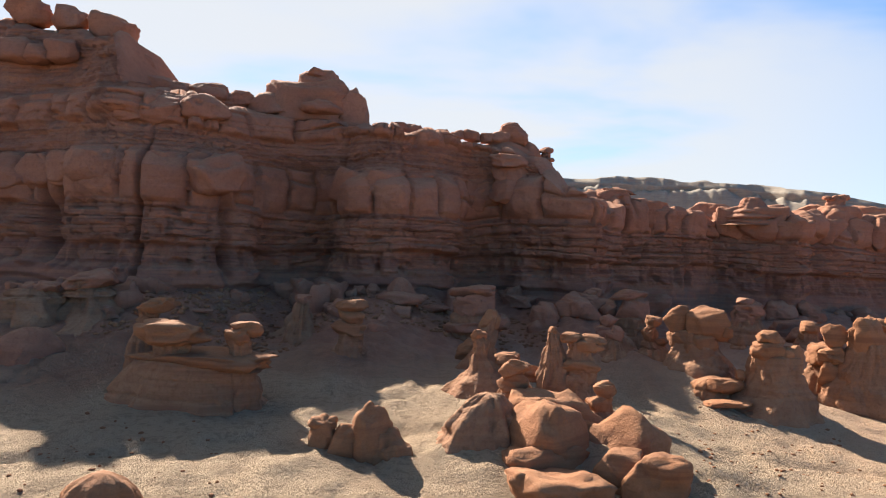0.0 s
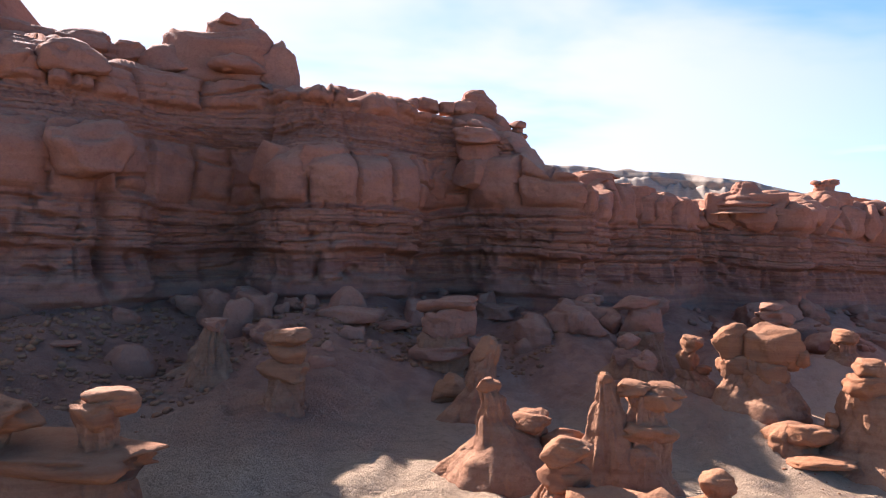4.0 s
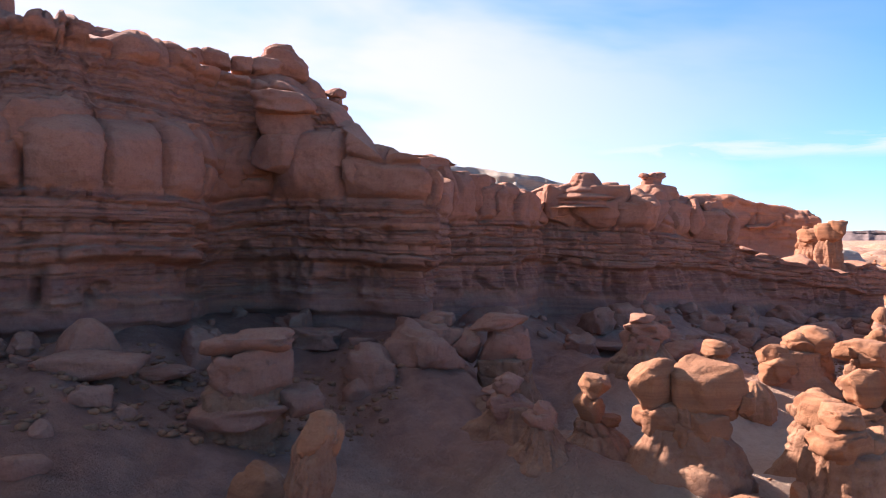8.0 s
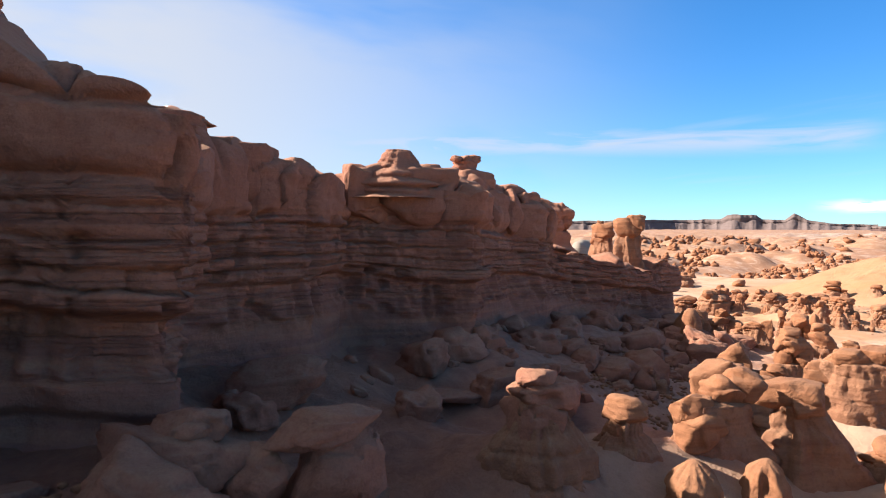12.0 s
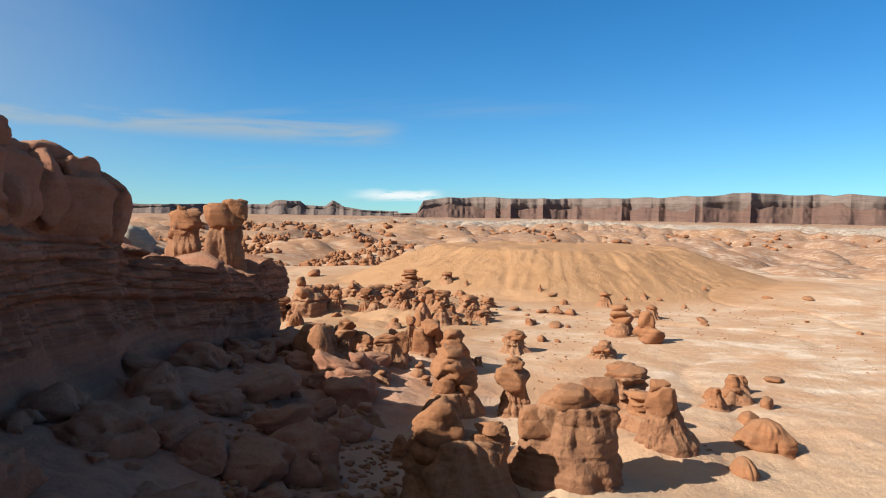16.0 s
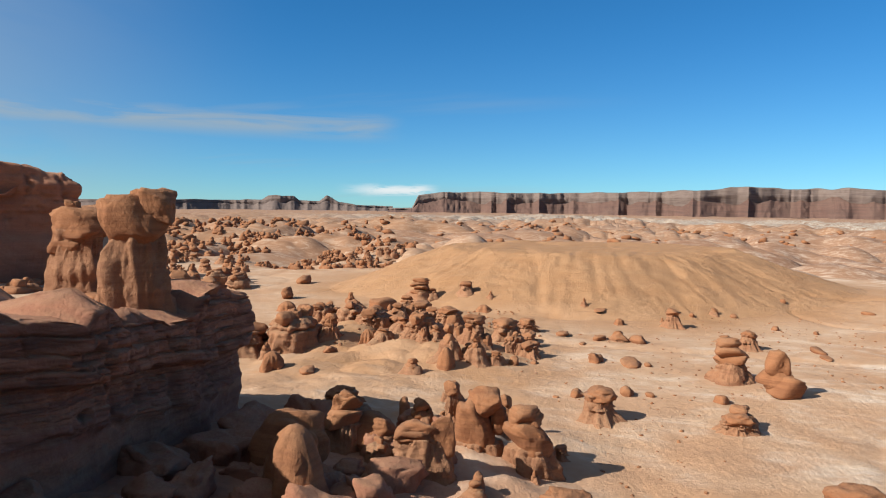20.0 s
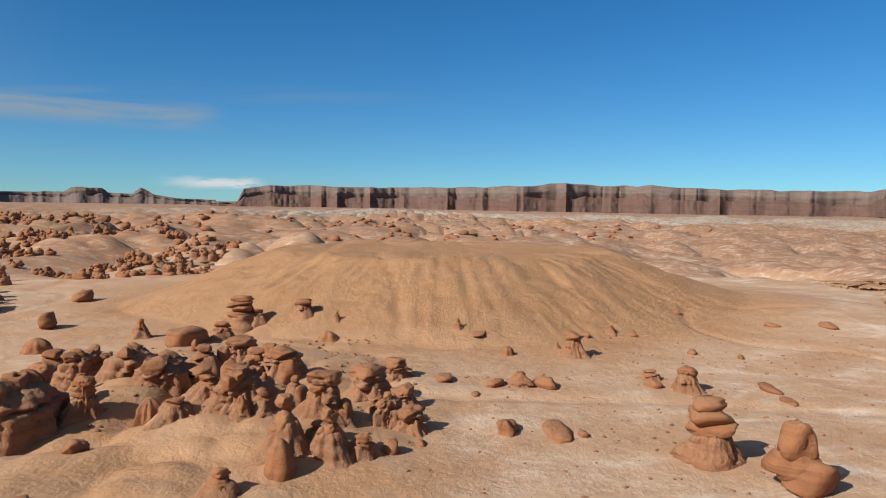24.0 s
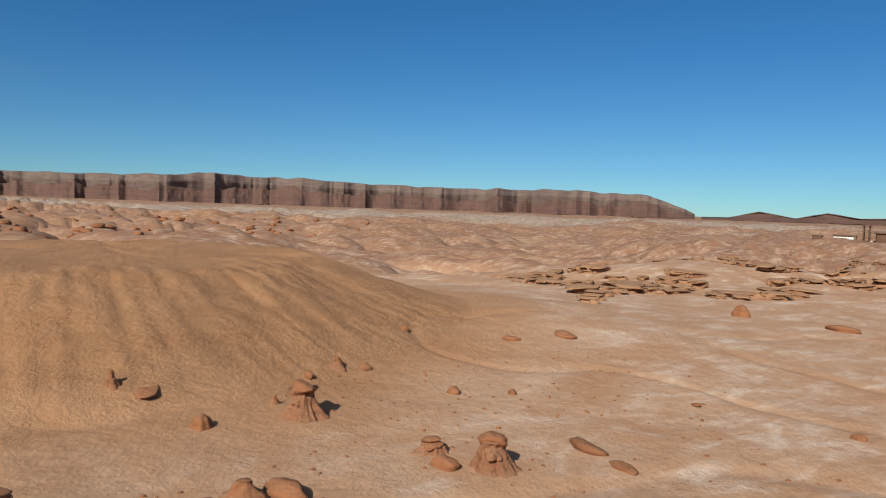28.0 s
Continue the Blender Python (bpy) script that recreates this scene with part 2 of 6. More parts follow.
def soil_paint():
    p = Paint("desert_soil", 0.95)
    rough = p.mark("rough")
    huge = p.noise(p.place, 0.018, 5, 0.55)
    big = p.noise(p.place, 0.11, 6, 0.6, 0.6)
    flow = p.noise(p.stretch(0.30, 0.13, 0.5), 1.0, 9, 0.68, 0.9)
    mid = p.noise(p.place, 1.1, 8, 0.62)
    crust = p.noise(p.place, 3.2, 9, 0.72, 0.4)
    fine = p.noise(p.place, 9.0, 8, 0.7)
    clods = p.cells(p.place, 2.3)
    c = p.mix(p.ramp(big, 0.34, 0.66), (0.440, 0.282, 0.178), (0.500, 0.350, 0.232))
    c = p.mix(p.sums("MULTIPLY", p.mark("flat"), 0.9), c, p.mix(p.ramp(big, 0.34, 0.66), (0.430, 0.232, 0.128), (0.480, 0.296, 0.186)))
    c = p.mix(p.ramp(huge, 0.40, 0.64, 0.0, 0.4), c, (0.470, 0.295, 0.188))
    c = p.mix(p.sums("MULTIPLY", p.ramp(crust, 0.44, 0.66, 0.0, 0.34), rough), c, (0.268, 0.152, 0.094))
    c = p.mix(p.sums("MULTIPLY", p.ramp(fine, 0.46, 0.72, 0.0, 0.36), rough), c, (0.262, 0.148, 0.090))
    # pale crusted sand, then broken talus mudstone whose dark red paints in cliff shade
    c = p.mix(p.sums("MULTIPLY", p.mark("pale"), p.ramp(big, 0.25, 0.6, 0.6, 1.0)), c, (0.47, 0.340, 0.224))
    c = p.mix(p.sums("MULTIPLY", p.mark("talus"), 0.9), c, p.mix(p.ramp(mid, 0.35, 0.65), (0.400, 0.180, 0.106), (0.290, 0.120, 0.075)))
    # redder clay on the domes, orange clay on the hill, pale shale far out
    c = p.mix(p.sums("MULTIPLY", p.mark("dome"), 0.85), c, p.mix(p.ramp(flow, 0.35, 0.65), (0.195, 0.088, 0.052), (0.290, 0.152, 0.090)))
    c = p.mix(p.sums("MULTIPLY", p.mark("clay"), 0.85), c, p.mix(p.ramp(flow, 0.3, 0.7), (0.355, 0.172, 0.076), (0.390, 0.208, 0.104)))
    c = p.mix(p.sums("MULTIPLY", p.mark("shale"), p.ramp(flow, 0.36, 0.56)), c, (0.441, 0.415, 0.360))
    # salt crust in drifts along the washes
    salt = p.sums("MULTIPLY", p.ramp(flow, 0.42, 0.72), p.ramp(big, 0.36, 0.60))
    c = p.mix(p.sums("MULTIPLY", salt, p.mark("salt")), c, (0.66, 0.52, 0.42))
    c = p.mix(p.ramp(flow, 0.34, 0.44, 0.08, 0.0), c, (0.274, 0.154, 0.090))
    c = p.mix(p.ramp(mid, 0.48, 0.74, 0.0, 0.18), c, (0.266, 0.147, 0.086))
    flake = p.noise(p.stretch(1.0, 1.5, 1.0), 1.9, 10, 0.78, 1.2)
    c = p.mix(p.sums("MULTIPLY", p.ramp(flake, 0.51, 0.57, 0.0, 0.65), p.mark("pale")), c, (0.27, 0.185, 0.120))
    wide = p.noise(p.place, 0.42, 7, 0.65, 0.8)
    n = p.relief(p.sums("MULTIPLY", wide, p.mark("clay")), 0.5, 0.45)
    n = p.relief(mid, 0.7, 0.26, n)
    n = p.relief(p.sums("MULTIPLY", flake, p.mark("pale")), 1.0, 0.5, n)
    n = p.relief(p.sums("MULTIPLY", crust, rough), 1.0, 0.34, n)
    n = p.relief(p.sums("MULTIPLY", p.ramp(clods, 0.0, 0.10), rough), 0.35, 0.06, n)
    n = p.relief(p.sums("MULTIPLY", fine, rough), 0.8, 0.07, n)
    return p.finish(c, n)


SOIL = soil_paint()

# ---- shape of the land ----
def clamp01(a):
    return np.clip(a, 0.0, 1.0)


def step(a, lo, hi):
    s = clamp01((np.asarray(a, float) - lo) / (hi - lo))
    return s * s * (3 - 2 * s)


def lattice(i, j, k):
    i, j, k = np.atleast_1d(i), np.atleast_1d(j), np.atleast_1d(k)
    h = (i.astype(np.uint32) * np.uint32(374761393)) ^ (j.astype(np.uint32) * np.uint32(668265263)) ^ (k.astype(np.uint32) * np.uint32(2246822519))
    h = (h ^ (h >> np.uint32(13))) * np.uint32(1274126177)
    h = (h ^ (h >> np.uint32(15))) * np.uint32(2654435761)
    h = h ^ (h >> np.uint32(16))
    return h.astype(np.float64) / 2147483648.0 - 1.0


def grain(x, y, z):
    """Smooth value noise, -1 to 1."""
    x, y, z = np.broadcast_arrays(np.asarray(x, float), np.asarray(y, float), np.asarray(z, float))
    fx, fy, fz = np.floor(x), np.floor(y), np.floor(z)
    i, j, k = fx.astype(np.int64), fy.astype(np.int64), fz.astype(np.int64)
    u, v, w = x - fx, y - fy, z - fz
    u, v, w = u * u * (3 - 2 * u), v * v * (3 - 2 * v), w * w * (3 - 2 * w)
    out = 0.0
    for a in (0, 1):
        for b in (0, 1):
            for c in (0, 1):
                out = out + lattice(i + a, j + b, k + c) * (u if a else 1 - u) * (v if b else 1 - v) * (w if c else 1 - w)
    return out.reshape(x.shape)


def fractal(x, y, z, octaves=4, gain=0.5):
    total, amp, s = 0.0, 1.0, 1.0
    for o in range(octaves):
        total = total + amp * grain(x * s + 17.3 * o, y * s + 5.1 * o, z * s + 9.7 * o)
        amp, s = amp * gain, s * 2.03
    return total


# the foot of the cliff, from west to east, and the height of its rim and foot
CLIFF_X = [-120, -80, -48, -36, -28, -21, -17.6, -15.2, -11.5, -8.0, -4.0, -0.5, 3.0, 6.5, 10.0, 12.8, 14.2, 17.0, 21, 25, 29, 32.5, 36.5, 39, 45, 52.5, 62, 72, 78, 84.5, 87, 84.5, 76, 68]
CLIFF_Y = [78, 66, 60, 57, 54, 53.4, 53.8, 59.5, 63.2, 58.6, 57.8, 62.0, 66.5, 66.8, 61.2, 60.3, 64.5, 71, 71.6, 72.0, 76.4, 74.0, 71.6, 75.4, 79.5, 81, 83.4, 83.6, 84, 85.4, 89.5, 100, 116, 140]
RIM_X = [-120, -40, -29, -26.5, -22, -14, -4, 4, 7, 9, 10.5, 12.8, 14.2, 17.5, 20, 27, 33, 46, 53.5, 55.6, 57, 63.5, 68.5, 75, 84, 90]
RIM_Z = [28, 31.6, 30.2, 25.6, 24.8, 24.2, 23.0, 22.6, 21.2, 19.2, 17.6, 16.3, 16.3, 18.3, 17.8, 16.4, 16.4, 16.8, 16.4, 15.6, 12.4, 11.1, 10.3, 9.8, 9.2, 7.6]


MOUNDS = [(15.5, 45.0, 1.1, 3.6), (11.7, 46.3, 0.8, 2.4), (24.9, 57.4, 0.6, 2.6), (30.0, 57.2, 0.8, 2.6), (34.6, 55.2, 1.1, 3.4), (39.0, 48.2, 2.0, 3.6), (56.0, 57.0, 1.1, 3.6), (62.4, 52.0, 0.9, 2.6), (3.1, 43.5, 0.7, 2.6)]


def cliff_y(x):
    return np.interp(x, CLIFF_X[:31], CLIFF_Y[:31])


def foot(x):
    return np.interp(x, [-60, 5, 20, 36, 55, 70, 84, 100], [9.2, 8.6, 7.6, 6.8, 5.2, 3.6, 2.0, 0.5])


def badland(x, y, ray):
    """Domes and gullies beyond the flat, over the plain."""
    far = step(np.hypot(x - 70, y - 55), 145, 250) * step(ray, 1.05, 1.4)
    big = np.abs(grain(x / 95, y / 95, 5)) ** 0.7 * 11 + np.abs(grain(x / 330, y / 330, 6.5)) * 7
    domes = np.sqrt(np.abs(fractal(x / 36, y / 36, 2.2, 2))) * 10.0
    lumps = np.sqrt(np.abs(fractal(x / 15, y / 15, 4.7, 2))) * 5.0 * step(grain(x / 90, y / 90, 1.1), -0.35, 0.3)
    return far * (big + domes + lumps - 13.0)


def land(x, y):
    """Height of the ground."""
    x, y = np.asarray(x, float), np.asarray(y, float)
    flat = np.interp(x, [-200, -6, 4, 14, 35, 60, 90, 260, 420, 900, 2000, 5000], [6.5, 5.2, 4.2, 2.5, 1.3, 0.8, 0.0, -1.5, -3.0, -2.0, 2.0, 10.0])
    flat = flat + step(x, 150, 330) * step(y, 40, -60) * -2.5
    flat = flat - 1.7 * (1 - step(y, 22, 43)) * (1 - step(x, 2, 14))
    flat = flat + 2.1 * np.exp(-((x - 18) / 8) ** 2 - ((y - 44.5) / 5.5) ** 2) + 1.6 * np.exp(-((x - 33) / 8) ** 2 - ((y - 56) / 6) ** 2) + 1.0 * np.exp(-((x - 6) / 7) ** 2 - ((y - 34) / 6) ** 2) + 2.3 * np.exp(-((x - 25) / 6.5) ** 2 - ((y - 59) / 4.5) ** 2) + (1.3 + 0.5 * fractal(x / 2.6, y / 2.6, 3.9, 2)) * np.exp(-((x - 5) / 4.6) ** 2 - ((y - 30) / 3.4) ** 2)
    d = np.hypot(np.maximum(cliff_y(x) - y, 0) * 0.93, np.maximum(x - 87, 0))
    rise = np.maximum(foot(x) - flat, 0) * (1 - step(d, -2, 23)) ** 1.5
    z = flat + rise
    near = 1 - step(np.hypot(x - 60, y - 60), 150, 260)
    z = z + near * (0.34 * fractal(x / 9, y / 9, 1.5, 3) + 0.09 * fractal(x / 1.6, y / 1.6, 4.2, 3)) * (0.45 + 0.55 * (1 - step(x, 40, 110)))
    z = z + (0.16 * np.abs(fractal(x / 2.4, y / 2.4, 3.6, 2)) + 0.10 * fractal(x / 0.9, y / 0.9, 1.9, 2)) * (1 - step(x, 14, 34)) * step(x, -40, -25) * step(y, 10, 16) * (1 - step(y, 46, 60))
    # narrow runnels in the near soil
    z = z - 0.20 * np.exp(-(grain(x / 6.0 + 0.3 * grain(x / 2, y / 2, 4.0), y / 6.0, 7.3) / 0.07) ** 2) * (1 - step(x, 60, 90)) * step(x, -50, -35) * step(y, 5, 12)
    # low mounds that carry formations
    for mx, my, mh, mr in MOUNDS:
        z = z + mh * np.exp(-(((x - mx) ** 2 + (y - my) ** 2) / mr ** 2))
    # broken debris on the talus
    lie = (1 - step(d, 12, 24)) * (1 - step(x, 90, 110)) * step(x, -60, -40)
    z = z + lie * (0.30 * np.abs(fractal(x / 2.1, y / 2.1, 5.3, 3)) + 0.12 * fractal(x / 0.8, y / 0.8, 2.3, 2))
    # rough mounds under the eastern crowd of hoodoos
    z = z + (0.0 + 2.3 * np.sqrt(np.abs(grain(x / 7.5, y / 7.5, 2.9))) + 1.0 * np.sqrt(np.abs(grain(x / 2.8, y / 2.8, 6.9)))) * np.exp(-((x - 121) / 17) ** 2 - ((y - 84) / 13) ** 2) + (0.1 + 1.1 * np.sqrt(np.abs(grain(x / 6, y / 6, 5.9))) + 0.5 * np.sqrt(np.abs(grain(x / 2.4, y / 2.4, 7.9)))) * np.exp(-((x - 84) / 9) ** 2 - ((y - 71) / 6) ** 2)
    # shallow washes across the flat
    z = z - 0.22 * near * np.exp(-(grain(x / 22, y / 13, 8.1) / 0.09) ** 2)
    # the broad smooth hill
    u, v = (x - 199) / 51.0, (y - 63) / 47.0
    turn = np.arctan2(v, u)
    ray = (np.abs(u) ** 2.3 + np.abs(v) ** 2.1) ** (1 / 2.2) * (1 + 0.09 * grain(np.cos(turn) * 2.2, np.sin(turn) * 2.2, 3.3))
    rill = grain(np.cos(turn) * 9, np.sin(turn) * 9, ray * 0.6)
    top = 8.0 * (0.35 * (1 - step(ray, 0.50, 1.06)) + 0.65 * (1 - clamp01((ray - 0.62) / 0.42)))
    slope = step(ray, 0.4, 0.62) * (1 - step(ray, 0.85, 1.1))
    z = z + top + slope * (-0.16 * np.abs(rill) + 0.14 * np.abs(grain(np.cos(turn + 0.06 * ray) * 26 + 0.7 * grain(x / 9, y / 9, 1), np.sin(turn) * 26, ray * 5)) * (0.4 + 0.6 * step(grain(x / 14, y / 14, 2), -0.3, 0.5)) + 0.22 * fractal(x / 3.5, y / 3.5, 6.6, 3) + 0.16 * grain(np.cos(turn) * 60, np.sin(turn) * 60, ray * 3)) + 0.25 * (1 - step(ray, 0.8, 1.1)) * fractal(x / 8, y / 8, 6, 3)
    tail = np.exp(-(((x - 172) / 26) ** 2 + ((y - 12) / 20) ** 2)) * 2.2
    z = z + tail
    # domes and gullies of the badlands
    z = z + badland(x, y, ray) * (1 - 0.75 * step(np.hypot(x, y), 900, 2200))
    # level ground round the visitor buildings
    pad = 1 - step(np.hypot(x - 322, y + 352), 34, 70)
    z = z * (1 - pad) + 2.0 * pad
    # plateau behind the cliff
    back = step(y - cliff_y(x), 3, 14) * (1 - step(x, 66, 86)) * (1 - step(y, 160, 330))
    z = np.where(back > 0, z * (1 - back) + back * (np.interp(x, RIM_X, RIM_Z) - 3.0 + 0.8 * fractal(x / 14, y / 14, 7, 3)), z)
    return z

# ---- mesh helpers ----
def mesh_of(name, verts, faces, material, smooth=True):
    me = bpy.data.meshes.new(name)
    verts, faces = np.asarray(verts, np.float32), np.asarray(faces, np.int32)
    n, k = faces.shape
    me.vertices.add(len(verts))
    me.vertices.foreach_set("co", verts.ravel())
    me.loops.add(n * k)
    me.loops.foreach_set("vertex_index", faces.ravel())
    me.polygons.add(n)
    me.polygons.foreach_set("loop_start", np.arange(0, n * k, k, dtype=np.int32))
    if smooth:
        me.polygons.foreach_set("use_smooth", np.ones(n, bool))
    me.update(calc_edges=True)
    me.validate()
    me.materials.append(material)
    return me


def part(name, shape, material, parent=None, label=""):
    ob = new(name, mesh_of(name, shape[0], shape[1], material))
    ob.parent = parent
    return tagged(ob, label)


def grid_faces(rows, cols, wrap=False):
    i = np.arange(rows * cols).reshape(rows, cols)
    if wrap:
        i = np.concatenate([i, i[:, :1]], 1)
    return np.stack([i[:-1, :-1], i[:-1, 1:], i[1:, 1:], i[1:, :-1]], -1).reshape(-1, 4)


ICO = {}


def ico(sub):
    if sub not in ICO:
        bm = bmesh.new()
        bmesh.ops.create_icosphere(bm, subdivisions=sub, radius=1)
        ICO[sub] = (np.array([v.co[:] for v in bm.verts]), np.array([[v.index for v in f.verts] for f in bm.faces]))
        bm.free()
    return ICO[sub]


def blob(cx, cy, cz, w, d, h, seed, rough=0.2, sub=3, square=0.8, tilt=0.0, turn=0.0):
    """A weathered boulder about (cx, cy, cz), w wide, d deep, h high."""
    v, f = ico(sub)
    p = np.sign(v) * np.abs(v) ** square
    s = seed * 7.31
    k = 1 + rough * fractal(v[:, 0] * 1.25 + s, v[:, 1] * 1.25, v[:, 2] * 1.25, 2) + 0.25 * rough * fractal(v[:, 0] * 3.8 + s, v[:, 1] * 3.8, v[:, 2] * 3.8, 3)
    k = k - 0.35 * rough * np.exp(-(grain(v[:, 0] * 0.7 + s, v[:, 1] * 0.7, v[:, 2] * 3.0 + s) / 0.10) ** 2) * 0.6
    p = p * k[:, None]
    # worn flat faces
    r = random.Random(int(s * 977) % 100003)
    for _ in range(8):
        n = Vector((r.uniform(-1, 1), r.uniform(-1, 1), r.uniform(-0.9, 0.7))).normalized()
        over = np.maximum(p @ np.array(n) - r.uniform(0.6, 0.95), 0)
        p = p - over[:, None] * np.array(n) * 0.7
    p[:, 2] = np.where(p[:, 2] < -0.45, -0.45 + (p[:, 2] + 0.45) * 0.45, p[:, 2])
    p = p + v * (0.36 * rough * fractal(p[:, 0] * 2.6 + s, p[:, 1] * 2.6, p[:, 2] * 2.6, 3) + 0.16 * rough * fractal(p[:, 0] * 8 + s, p[:, 1] * 9, p[:, 2] * 9, 2))[:, None]
    p = p * np.array([w, d, h]) * 0.56
    a, b = radians(tilt), radians(turn)
    x, z = p[:, 0] * math.cos(a) + p[:, 2] * math.sin(a), -p[:, 0] * math.sin(a) + p[:, 2] * math.cos(a)
    x, y = x * math.cos(b) - p[:, 1] * math.sin(b), x * math.sin(b) + p[:, 1] * math.cos(b)
    return np.stack([x + cx, y + cy, z + cz], 1), f


def column(z0, z1, radii, seed, cx=0.0, cy=0.0, lean=0.0, deep=1.0, rough=0.16, seg=28, rings=16, beds=0.05, turn=0.0, rill=0.0, lump=0.6):
    """A pillar or mound from z0 to z1 whose radius follows radii; deep: its depth over its width."""
    t = np.linspace(0, 1, rings)
    a = np.linspace(0, 2 * math.pi, seg, endpoint=False)
    T, A = np.meshgrid(t, a, indexing="ij")
    s = seed * 3.77
    R = np.interp(T, np.linspace(0, 1, len(radii)), radii)
    R = R * (1 + rough * fractal(np.cos(A) * 1.5 + s, np.sin(A) * 1.5, T * 2.2 + s, 3) + 0.7 * rough * grain(np.cos(A) * 4.5 + s, np.sin(A) * 4.5, T * 1.4) + 0.35 * rough * grain(np.cos(A) * 10 + s, np.sin(A) * 10, T * 3.5) + beds * grain(np.cos(A) * 0.5, s, T * (z1 - z0) * 3.2 + s) - 0.8 * beds * np.exp(-(grain(np.cos(A) * 0.7, s + 4, T * (z1 - z0) * 1.9 + s) / 0.14) ** 2))
    R = R * (1 + lump * (1 - 0.5 * T) * (0.13 * np.cos(2 * A + s + 1.3 * T) + 0.09 * np.cos(3 * A + 2.1 * s) + 0.06 * np.cos(5 * A + 3.3 * s + T)))
    if rill:
        low = 1 - 0.75 * T
        R = R * (1 + rill * low * (np.sqrt(np.abs(grain(np.cos(A) * 3.2 + s, np.sin(A) * 3.2, T * 1.1))) - 0.62) + 0.5 * rill * (np.sqrt(np.abs(grain(np.cos(A) * 7.5 + s, np.sin(A) * 7.5, T * 1.7))) - 0.62))
    x, y = R * np.cos(A), R * np.sin(A) * deep
    b = radians(turn)
    X, Y = x * math.cos(b) - y * math.sin(b) + cx + lean * T, x * math.sin(b) + y * math.cos(b) + cy
    Z = z0 + (z1 - z0) * T + 0.0 * A
    verts = np.stack([X, Y, Z], -1).reshape(-1, 3)
    faces = grid_faces(rings, seg, True)
    top = np.array([[verts[-seg:, 0].mean(), verts[-seg:, 1].mean(), z1 + 0.12 * radii[-1]]])
    n = len(verts)
    i = np.arange(seg)
    cap = np.stack([n - seg + i, n - seg + (i + 1) % seg, np.full(seg, n), np.full(seg, n)], 1)
    # the last ring closes on one point
    return np.concatenate([verts, top, top]), np.concatenate([faces, np.stack([cap[:, 0], cap[:, 1], np.full(seg, n), np.full(seg, n + 1)], 1)])


def stone(w, d, h, seed, square=0.75, tilt=0.0, sub=4):
    """A rounded rock that fills a box w wide, d deep and h high about its centre, creased and worn."""
    v, f = ico(sub)
    s = seed * 5.13
    p = np.sign(v) * np.abs(v) ** square
    x, y, z = v[:, 0], v[:, 1], v[:, 2]
    bx, by, bz = x + 0.35 * grain(x * 1.3 + s, y * 1.3, z * 1.3), y + 0.35 * grain(x * 1.3, y * 1.3 + s, z * 1.3), z + 0.3 * grain(x * 1.3, y * 1.3, z * 1.3 + s)
    k = 1 + 0.34 * fractal(bx * 0.95 + s, by * 0.95, bz * 0.95, 2) + 0.10 * fractal(bx * 2.6 + s, by * 2.6, bz * 2.6, 2)
    lean = x * math.sin(s) * 0.5 + y * math.cos(s) * 0.5
    k = k - 0.13 * np.exp(-(grain(x * 0.6 + s, y * 0.6, z * 1.8 + s + 0.5 * lean) / 0.08) ** 2) - 0.09 * np.exp(-(grain(x * 1.6 + s, y * 1.6, z * 0.5 + 3) / 0.06) ** 2)
    p = p * k[:, None]
    r = random.Random(int(s * 613) % 100003)
    for _ in range(9):
        n = np.array(Vector((r.uniform(-1, 1), r.uniform(-1, 1), r.uniform(-0.7, 0.6))).normalized())
        over = np.maximum(p @ n - r.uniform(0.52, 0.95), 0)
        p = p - over[:, None] * n * 0.78
    p = p + v * (0.045 * fractal(p[:, 0] * 3.6 + s, p[:, 1] * 3.6, p[:, 2] * 3.6, 3) + 0.012 * fractal(p[:, 0] * 15, p[:, 1] * 15, p[:, 2] * 15 + s, 2))[:, None]
    a = radians(tilt)
    p = p * np.array([w, d, h])
    p = np.stack([p[:, 0] * math.cos(a) + p[:, 2] * math.sin(a), p[:, 1], -p[:, 0] * math.sin(a) + p[:, 2] * math.cos(a)], 1)
    lo, hi = p.min(0), p.max(0)
    return (p - (lo + hi) / 2) / (hi - lo) * np.array([w, d, h]), f


